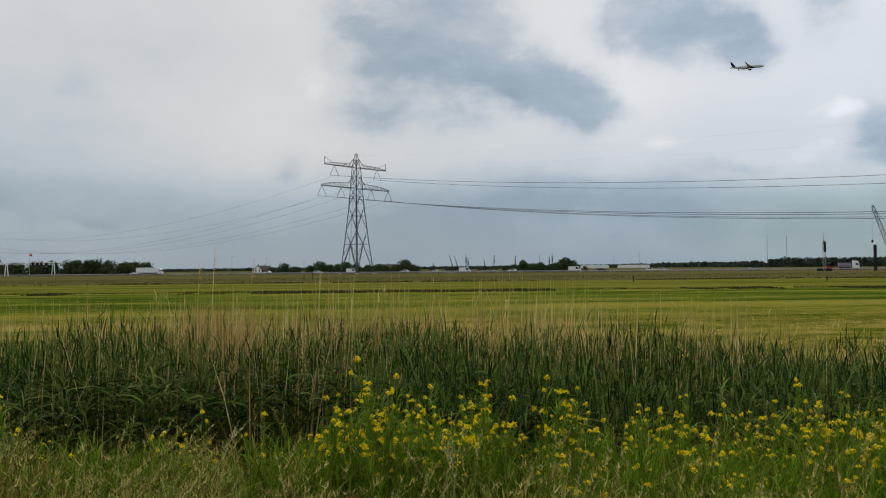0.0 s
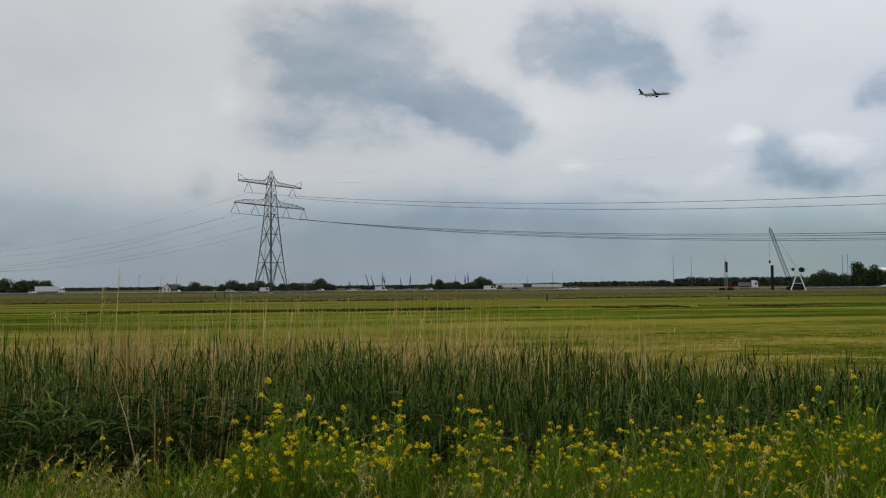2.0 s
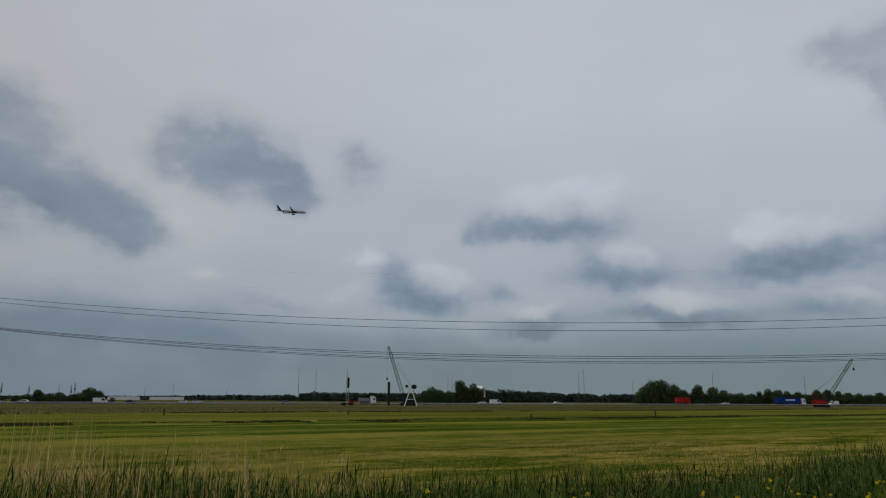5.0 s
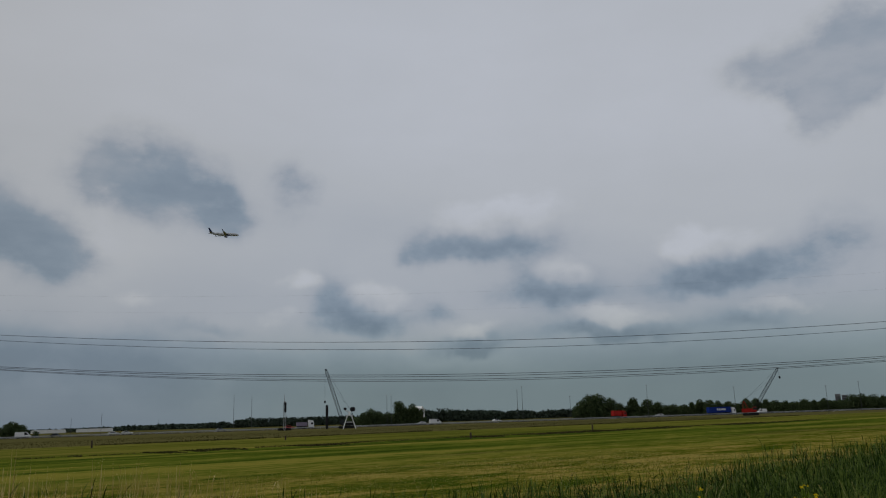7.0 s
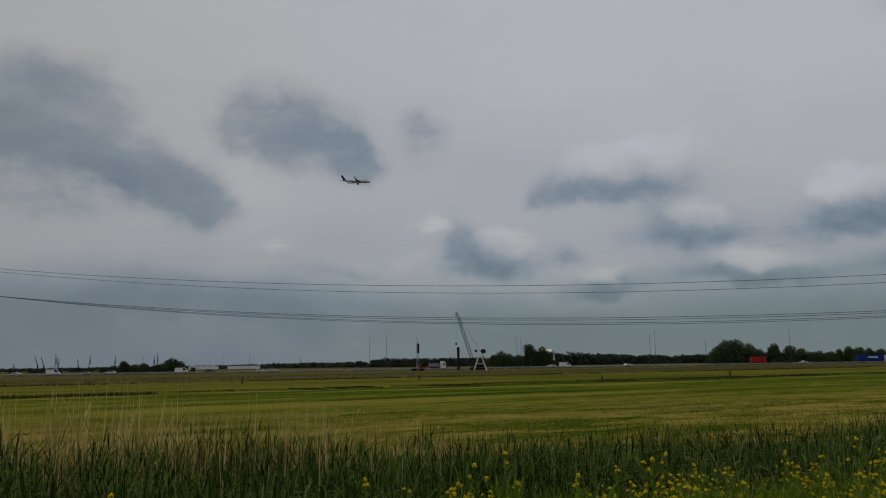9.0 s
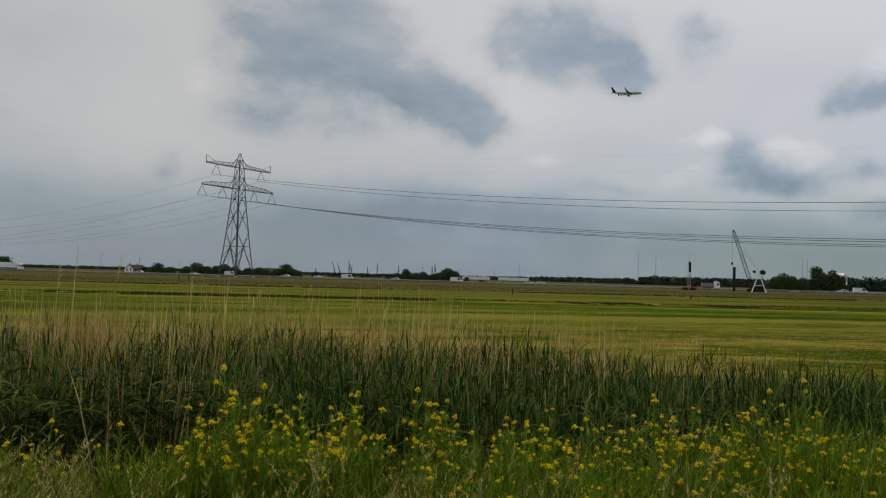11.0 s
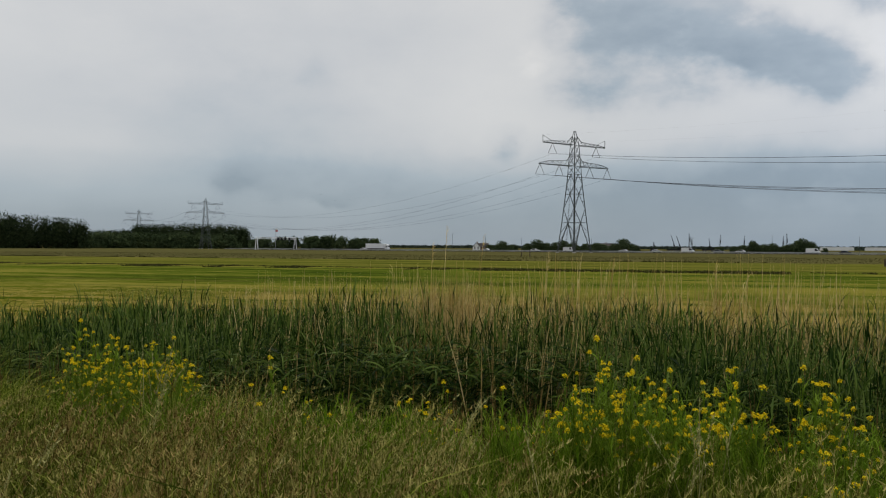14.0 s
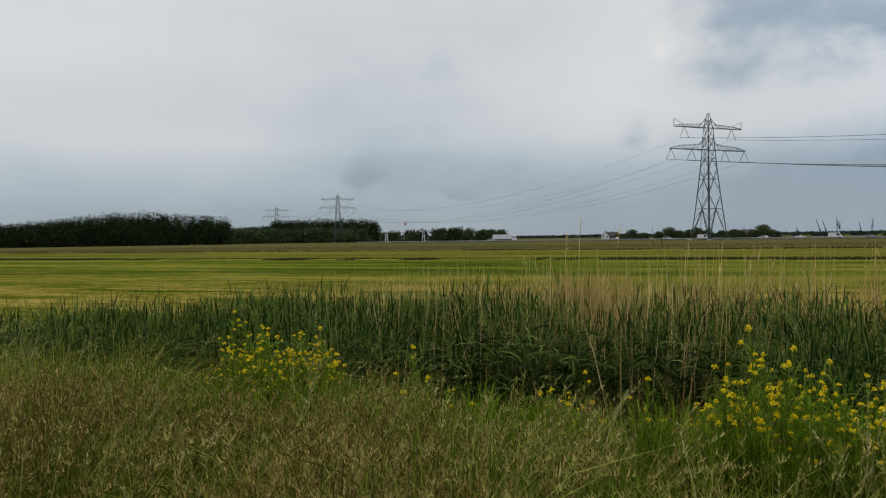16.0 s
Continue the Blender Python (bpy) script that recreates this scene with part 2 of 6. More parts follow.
M_PETAL = surface("yellow_petal", [(0.60, 0.40, 0.004), (0.80, 0.60, 0.010), (0.88, 0.74, 0.03)], 30, 0.7, vary=0.6, through_light=0.3)
M_STEM = surface("green_stem", [(0.07, 0.125, 0.008), (0.13, 0.205, 0.016), (0.21, 0.30, 0.038)], 6, 0.7, vary=0.4, through_light=0.3)
M_STEEL = surface("galvanised_steel", [(0.05, 0.058, 0.056), (0.08, 0.09, 0.086), (0.13, 0.14, 0.132)], 0.6, 0.6, 0.35)
M_GLASSY = surface("insulator_glass", [(0.06, 0.05, 0.045), (0.10, 0.08, 0.07)], 3, 0.25, gloss=0.6)
M_WIRE = surface("conductor", [(0.03, 0.032, 0.035), (0.05, 0.052, 0.055)], 2, 0.6, 0.5)
M_LEAF = surface("tree_leaves", [(0.027, 0.043, 0.020), (0.054, 0.079, 0.034), (0.095, 0.125, 0.052)], 0.12, 0.7, vary=0.5, through_light=0.15)
# leaves of the horizon woods: distance haze put into the colour, greyer and bluer
M_LEAF_HAZED = surface("hazed_leaves", [(0.026, 0.038, 0.029), (0.041, 0.057, 0.042), (0.060, 0.078, 0.055)], 0.08, 0.8, vary=0.5, through_light=0.1)
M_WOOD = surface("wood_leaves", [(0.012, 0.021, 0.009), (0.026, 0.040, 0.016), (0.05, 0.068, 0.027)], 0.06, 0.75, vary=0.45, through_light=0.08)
M_BARK = surface("bark", [(0.05, 0.04, 0.03), (0.10, 0.08, 0.06)], 3, 0.9, bump=0.4)
M_CONCRETE = surface("concrete", [(0.28, 0.27, 0.25), (0.40, 0.39, 0.36)], 1.5, 0.9, bump=0.2)
M_WATER = surface("ditch_water", [(0.012, 0.014, 0.010), (0.02, 0.022, 0.014)], 0.6, 0.12, gloss=0.5)
M_ROUGH = surface("rough_grass", [(0.062, 0.060, 0.018), (0.096, 0.090, 0.030), (0.14, 0.124, 0.048)], 0.15, 0.8, vary=0.5, through_light=0.15)
M_TUSSOCK = surface("ditch_sedge", [(0.032, 0.034, 0.010), (0.056, 0.055, 0.018), (0.085, 0.078, 0.030)], 0.15, 0.8, vary=0.5, through_light=0.15)
M_WHITE = surface("white_paint", [(0.66, 0.67, 0.67), (0.78, 0.78, 0.78)], 1.2, 0.45)
M_GREYP = surface("silver_paint", [(0.30, 0.31, 0.32), (0.40, 0.41, 0.42)], 1.2, 0.35, 0.4)
M_DARKP = surface("dark_paint", [(0.02, 0.022, 0.026), (0.035, 0.037, 0.042)], 1.2, 0.3)
M_REDP = surface("red_paint", [(0.32, 0.022, 0.018), (0.44, 0.03, 0.025)], 1.2, 0.4)
M_BLUEP = surface("blue_tarpaulin", [(0.012, 0.03, 0.16), (0.02, 0.045, 0.24)], 0.8, 0.55)
M_GLASS = surface("vehicle_glass", [(0.015, 0.018, 0.02), (0.03, 0.034, 0.038)], 1, 0.08, gloss=0.6)
M_RUBBER = surface("rubber", [(0.015, 0.015, 0.015), (0.03, 0.03, 0.03)], 5, 0.85)
M_LAMP = surface("lamp_cover", [(0.6, 0.6, 0.56), (0.75, 0.75, 0.72)], 5, 0.2, gloss=0.6)
M_TILE = surface("roof_tiles", [(0.05, 0.045, 0.045), (0.09, 0.08, 0.075)], 1, 0.8)
M_BRICK = surface("brick_wall", [(0.16, 0.09, 0.06), (0.24, 0.14, 0.10)], 1, 0.9)
M_SLAB = surface("grey_facade", [(0.12, 0.125, 0.13), (0.18, 0.185, 0.19)], 0.3, 0.8)
M_ASPHALT = surface("asphalt", [(0.045, 0.045, 0.046), (0.065, 0.065, 0.064)], 0.7, 0.9, bump=0.2)
M_HULL = surface("aircraft_white", [(0.42, 0.43, 0.45), (0.55, 0.56, 0.58)], 0.2, 0.35)
M_HULL_DARK = surface("aircraft_blue", [(0.012, 0.02, 0.06), (0.02, 0.03, 0.09)], 0.2, 0.35)
M_PILE = surface("dark_steel", [(0.018, 0.018, 0.02), (0.035, 0.035, 0.038)], 0.8, 0.6, 0.3)


def field_material():
    """Mown meadow: swaths along x, dry stubble near the ditch, greener further out."""
    m = bpy.data.materials.new("meadow_ground")
    m.use_nodes = True
    nt, N = m.node_tree, m.node_tree.nodes
    L = nt.links.new
    p = N["Principled BSDF"]
    at = N.new("ShaderNodeTexCoord").outputs["Object"]

    def noise_at(scale3, detail, rough=0.55, dist=0.0):
        mp = N.new("ShaderNodeMapping")
        mp.inputs["Scale"].default_value = scale3
        L(at, mp.inputs["Vector"])
        n = N.new("ShaderNodeTexNoise")
        n.inputs["Scale"].default_value, n.inputs["Detail"].default_value = 1.0, detail
        n.inputs["Roughness"].default_value, n.inputs["Distortion"].default_value = rough, dist
        L(mp.outputs[0], n.inputs["Vector"])
        return n.outputs["Fac"]

    def calc(op, a, b=None, c=None, clamp=False):
        n = N.new("ShaderNodeMath")
        n.operation, n.use_clamp = op, clamp
        for i, s in enumerate((a, b, c)):
            if s is None:
                continue
            if isinstance(s, (int, float)):
                n.inputs[i].default_value = s
            else:
                L(s, n.inputs[i])
        return n.outputs[0]

    def step(value, lo, hi):
        n = N.new("ShaderNodeMapRange")
        n.interpolation_type = "SMOOTHSTEP"
        L(value, n.inputs[0])
        n.inputs[1].default_value, n.inputs[2].default_value = lo, hi
        return n.outputs[0]

    def blend(fac, a, b):
        n = N.new("ShaderNodeMix")
        n.data_type = "RGBA"
        L(fac, n.inputs[0])
        for i, s in ((6, a), (7, b)):
            if isinstance(s, tuple):
                n.inputs[i].default_value = (*s, 1)
            else:
                L(s, n.inputs[i])
        return n.outputs[2]

    sp = N.new("ShaderNodeSeparateXYZ")
    L(at, sp.inputs[0])
    X, Y = sp.outputs[0], sp.outputs[1]
    swath = noise_at((0.018, 0.17, 0.1), 5, 0.62, 0.6)
    patch = noise_at((0.09, 0.30, 0.1), 5, 0.62, 0.6)
    clumps = noise_at((0.45, 1.1, 0.3), 5, 0.65, 0.4)
    grain = noise_at((2.2, 5.0, 2.0), 5, 0.65)
    wide = noise_at((0.004, 0.05, 0.1), 2)
    mown = calc("ADD", calc("ADD", calc("MULTIPLY", swath, 0.62), calc("MULTIPLY", clumps, 0.26)), calc("MULTIPLY", grain, 0.12))
    green = ramp_into(nt, step(mown, 0.31, 0.69), [(0.027, 0.047, 0.005), (0.066, 0.089, 0.009), (0.088, 0.106, 0.012), (0.17, 0.155, 0.026)])
    cut = calc("ADD", calc("ADD", calc("MULTIPLY", patch, 0.42), calc("MULTIPLY", clumps, 0.28)), calc("MULTIPLY", grain, 0.30))
    dry = ramp_into(nt, step(cut, 0.34, 0.64), [(0.036, 0.057, 0.004), (0.090, 0.095, 0.010), (0.148, 0.127, 0.020), (0.25, 0.192, 0.048)])
    near = step(calc("ADD", Y, calc("MULTIPLY", swath, 40.0)), 72.0, 40.0)
    colour = blend(near, green, dry)
    rough = ramp_into(nt, calc("ADD", calc("MULTIPLY", wide, 0.5), calc("MULTIPLY", grain, 0.5)), [(0.050, 0.050, 0.016), (0.084, 0.078, 0.027), (0.122, 0.106, 0.042)])
    strip = ramp_into(nt, step(mown, 0.31, 0.69), [(0.062, 0.074, 0.010), (0.100, 0.106, 0.015), (0.145, 0.132, 0.026)])
    colour = blend(step(Y, 80.0, 84.0), colour, strip)
    colour = blend(step(calc("ADD", Y, calc("MULTIPLY", wide, 8.0)), 134.0, 137.0), colour, rough)
    soil = ramp_into(nt, grain, [(0.03, 0.026, 0.016), (0.06, 0.05, 0.028)])
    turf = ramp_into(nt, calc("ADD", calc("MULTIPLY", clumps, 0.5), calc("MULTIPLY", grain, 0.5)), [(0.026, 0.044, 0.006), (0.055, 0.08, 0.012), (0.10, 0.105, 0.03)])
    soil = blend(step(Y, 5.6, 4.6), soil, turf)
    colour = blend(step(Y, 11.2, 9.8), colour, soil)
    L(colour, p.inputs["Base Color"])
    p.inputs["Roughness"].default_value = 0.9
    p.inputs["Specular IOR Level"].default_value = 0.0
    b = N.new("ShaderNodeBump")
    b.inputs["Strength"].default_value, b.inputs["Distance"].default_value = 0.6, 0.06
    L(grain, b.inputs["Height"])
    L(b.outputs[0], p.inputs["Normal"])
    return m


M_FIELD = field_material()


# ---- building tools ----
class Geo:
    """Gathers corners and faces of one mesh."""

    def __init__(self):
        self.v, self.f = [], []

    def face(self, *corners):
        base = len(self.v)
        self.v += [tuple(c) for c in corners]
        self.f.append(tuple(range(base, base + len(corners))))

    def tube(self, a, b, r0, r1=None, sides=4, caps=True):
        a, b = Vector(a), Vector(b)
        r1 = r0 if r1 is None else r1
        w = (b - a)
        if w.length < 1e-6:
            return
        w.normalize()
        u = w.cross(Vector((0, 0, 1)) if abs(w.z) < 0.9 else Vector((1, 0, 0))).normalized()
        t = w.cross(u)
        base = len(self.v)
        for c, r in ((a, r0), (b, r1)):
            for i in range(sides):
                g = 2 * math.pi * (i + 0.5) / sides
                self.v.append(tuple(c + (u * math.cos(g) + t * math.sin(g)) * r))
        for i in range(sides):
            j = (i + 1) % sides
            self.f.append((base + i, base + j, base + sides + j, base + sides + i))
        if caps:
            self.f.append(tuple(base + i for i in reversed(range(sides))))
            self.f.append(tuple(base + sides + i for i in range(sides)))

    def line(self, points, radii, sides=5):
        """One tube through all the points."""
        pts = [Vector(p) for p in points]
        n, base = len(pts), len(self.v)
        for k, p in enumerate(pts):
            w = (pts[min(k + 1, n - 1)] - pts[max(k - 1, 0)]).normalized()
            u = w.cross(Vector((0, 0, 1)) if abs(w.z) < 0.95 else Vector((1, 0, 0))).normalized()
            t = w.cross(u)
            for i in range(sides):
                g = 2 * math.pi * (i + 0.5) / sides
                self.v.append(tuple(p + (u * math.cos(g) + t * math.sin(g)) * radii[k]))
        for k in range(n - 1):
            for i in range(sides):
                j = (i + 1) % sides
                a, b = base + k * sides, base + (k + 1) * sides
                self.f.append((a + i, a + j, b + j, b + i))
        self.f.append(tuple(base + i for i in reversed(range(sides))))
        self.f.append(tuple(base + (n - 1) * sides + i for i in range(sides)))

    def box(self, cx, cy, cz, sx, sy, sz, m=None):
        base = len(self.v)
        for dz in (-0.5, 0.5):
            for dx, dy in ((-0.5, -0.5), (0.5, -0.5), (0.5, 0.5), (-0.5, 0.5)):
                p = Vector((cx + dx * sx, cy + dy * sy, cz + dz * sz))
                self.v.append(tuple(m @ p if m else p))
        for q in ((3, 2, 1, 0), (4, 5, 6, 7), (0, 1, 5, 4), (1, 2, 6, 5), (2, 3, 7, 6), (3, 0, 4, 7)):
            self.f.append(tuple(base + i for i in q))

    def lathe(self, profile, sides=14, axis="x", squash=1.0):
        """Rings of (place along the axis, radius, lift)."""
        base = len(self.v)
        for s, r, lift in profile:
            for i in range(sides):
                g = 2 * math.pi * i / sides
                c, h = r * math.cos(g), r * math.sin(g) * squash
                self.v.append((s, c, h + lift) if axis == "x" else (c, h, s))
        n = len(profile)
        for k in range(n - 1):
            for i in range(sides):
                j = (i + 1) % sides
                self.f.append((base + k * sides + i, base + k * sides + j, base + (k + 1) * sides + j, base + (k + 1) * sides + i))
        self.f.append(tuple(base + i for i in reversed(range(sides))))
        self.f.append(tuple(base + (n - 1) * sides + i for i in range(sides)))

    def prism(self, outline, y0, y1):
        """A side outline of (x, z) points drawn out along y."""
        n, base = len(outline), len(self.v)
        self.v += [(x, y0, z) for x, z in outline] + [(x, y1, z) for x, z in outline]
        self.f.append(tuple(base + i for i in range(n)))
        self.f.append(tuple(base + n + i for i in reversed(range(n))))
        for i in range(n):
            j = (i + 1) % n
            self.f.append((base + j, base + i, base + n + i, base + n + j))

    def mesh(self, name, material, smooth=False, bevel=0.0):
        me = bpy.data.meshes.new(name)
        me.from_pydata(self.v, [], self.f)
        bm = bmesh.new()
        bm.from_mesh(me)
        bmesh.ops.remove_doubles(bm, verts=bm.verts, dist=1e-5)
        if bevel:
            sharp = [e for e in bm.edges if len(e.link_faces) == 2 and e.calc_face_angle(0) > 0.5]
            bmesh.ops.bevel(bm, geom=sharp, offset=bevel, segments=2, affect="EDGES", clamp_overlap=True)
        bmesh.ops.recalc_face_normals(bm, faces=bm.faces)
        bm.to_mesh(me)
        bm.free()
        if smooth:
            me.shade_smooth()
        me.materials.append(material)
        return me


def part(name, geo, material, parent, label="", smooth=False, bevel=0.0):
    """One mesh under a thing or under a part; geo is a Geo or a finished mesh."""
    me = geo if isinstance(geo, bpy.types.Mesh) else geo.mesh(name, material, smooth, bevel)
    ob = new(name, me)
    ob.parent = parent
    return tagged(ob, label) if label else ob


def thing(name, at, label, category, group="", turn=0.0, size=1.0):
    """The Empty at the base of a thing of several parts."""
    ob = new(name)
    ob.empty_display_size = 0.2
    ob.matrix_world = pose(*at, 0, 0, turn) @ Matrix.Diagonal((size, size, size, 1))
    return tagged(ob, label, category, group)


def soup(name, verts, tris, material):
    """A large mesh of triangles from arrays."""
    me = bpy.data.meshes.new(name)
    verts, tris = np.asarray(verts, np.float32), np.asarray(tris, np.int32)
    me.vertices.add(len(verts))
    me.vertices.foreach_set("co", verts.ravel())
    me.loops.add(tris.size)
    me.loops.foreach_set("vertex_index", tris.ravel())
    me.polygons.add(len(tris))
    me.polygons.foreach_set("loop_start", np.arange(len(tris), dtype=np.int32) * 3)
    me.update(calc_edges=True)
    me.materials.append(material)
    return me


RNG = np.random.default_rng(7)


def ribbons(root, height, width, lean, bend, seg=3, twist=None, taper=1.0, roll=None):
    """Bent tapering blades. root (n,3); lean: bearing in radians; bend: how far the tip goes over, in parts of the height; roll: how far the blade is turned on edge, in radians."""
    n = len(root)
    s = np.linspace(0, 1, seg + 1)[None, :]
    out = np.stack([np.cos(lean), np.sin(lean)], -1)
    face = lean + (np.pi / 2 if twist is None else twist)
    side = np.stack([np.cos(face), np.sin(face)], -1)
    go = (0.35 * s + 0.65 * s ** 2) * (bend * height)[:, None]
    up = s * height[:, None] * (1 - 0.45 * np.minimum(bend, 2.3)[:, None] * s ** 1.5)
    mid = np.empty((n, seg + 1, 3))
    mid[..., 0] = root[:, None, 0] + out[:, None, 0] * go
    mid[..., 1] = root[:, None, 1] + out[:, None, 1] * go
    mid[..., 2] = root[:, None, 2] + up
    w = 0.5 * width[:, None] * (1 - taper * s ** 2.2) * (0.55 + 0.45 * np.minimum(1, 3 * s))
    off = np.zeros((n, seg + 1, 3))
    turned = np.zeros(n) if roll is None else roll
    off[..., :2] = side[:, None, :] * w[..., None] * np.cos(turned)[:, None, None]
    off[..., 2] = w * np.sin(turned)[:, None]
    v = np.concatenate([(mid - off)[:, :seg], (mid + off)[:, :seg], mid[:, seg:]], 1)
    k = 2 * seg + 1
    t = []
    for i in range(seg - 1):
        t += [(i, seg + i, seg + i + 1), (i, seg + i + 1, i + 1)]
    t.append((seg - 1, 2 * seg - 1, 2 * seg))
    tris = (np.arange(n)[:, None, None] * k + np.array(t)[None]).reshape(-1, 3)
    return v.reshape(-1, 3), tris


def gather(pieces):
    vs, ts, base = [], [], 0
    for v, t in pieces:
        vs.append(v)
        ts.append(t + base)
        base += len(v)
    return np.concatenate(vs), np.concatenate(ts)


def smooth01(x, a, b):
    u = np.clip((x - a) / (b - a), 0, 1)
    return u * u * (3 - 2 * u)


def wobble(x, y, seed=0.0):
    """A cheap uneven field between -1 and 1."""
    return (np.sin(1.3 * x + 0.7 * y + seed) + np.sin(-0.6 * x + 1.7 * y + 2.1 * seed + 1) + np.sin(2.9 * x + 0.3 * y + 3 * seed) * 0.6 + np.sin(5.1 * x - 2.3 * y + seed) * 0.4) / 3.0


# ---- ground ----
def land(x, y):
    """The height of the ground: verge, ditch, meadow."""
    edge = 0.25 * np.sin(0.35 * x) + 0.12 * np.sin(1.1 * x + 1) + 1.0 * smooth01(-x, 2.4, 4.2)
    verge = 0.72 * (1 - smooth01(y, 4.5 + edge, 6.5 + edge))
    dip = -0.75 * smooth01(y, 5.3 + edge, 6.9 + edge) * (1 - smooth01(y, 9.6 + edge, 11.2 + edge))
    return verge + dip + 0.03 * wobble(x * 0.6, y * 0.6) * smooth01(y, 10, 14)


def axis_points(near, far, fine):
    a = np.arange(-near, near + 1e-6, fine)
    b = near * np.power(far / near, np.linspace(0, 1, 26)[1:])
    return np.concatenate([-b[::-1], a, b])


gx, gy = axis_points(26, 4500, 0.5), axis_points(26, 4500, 0.4)
GX, GY = np.meshgrid(gx, gy)
GV = np.stack([GX, GY, land(GX, GY)], -1).reshape(-1, 3)
ii = (np.arange(len(gy) - 1)[:, None] * len(gx) + np.arange(len(gx) - 1)[None]).ravel()
GT = np.concatenate([np.stack([ii, ii + 1, ii + 1 + len(gx)], -1), np.stack([ii, ii + 1 + len(gx), ii + len(gx)], -1)])
ground = tagged(new("ground", soup("ground", GV, GT, M_FIELD)), "flat mown green meadow with dry yellowish swaths", "meadow", kind="structure")
ground.data.shade_smooth()

g = Geo()
g.box(0, 8.2, -0.36, 240, 5.4, 0.02)
tagged(new("water", g.mesh("water", M_WATER)), "dark still ditch water under the reeds", "water", kind="structure")


# ---- power line ----
LINE = Vector((0.7547, -0.6561, 0))
P1, P2, P3 = Vector((-36.9, 338.0, 0)), Vector((-322.0, 506.0, 0)), Vector((-505.0, 675.0, 0))
P0 = P1 + LINE * 560


def pylon_width(z):
    """Half the side of the tower's square plan at that height."""
    return float(np.interp(z, [0, 14, 31, 36, 45, 51], [4.95, 3.5, 2.05, 1.85, 1.25, 0.25]))


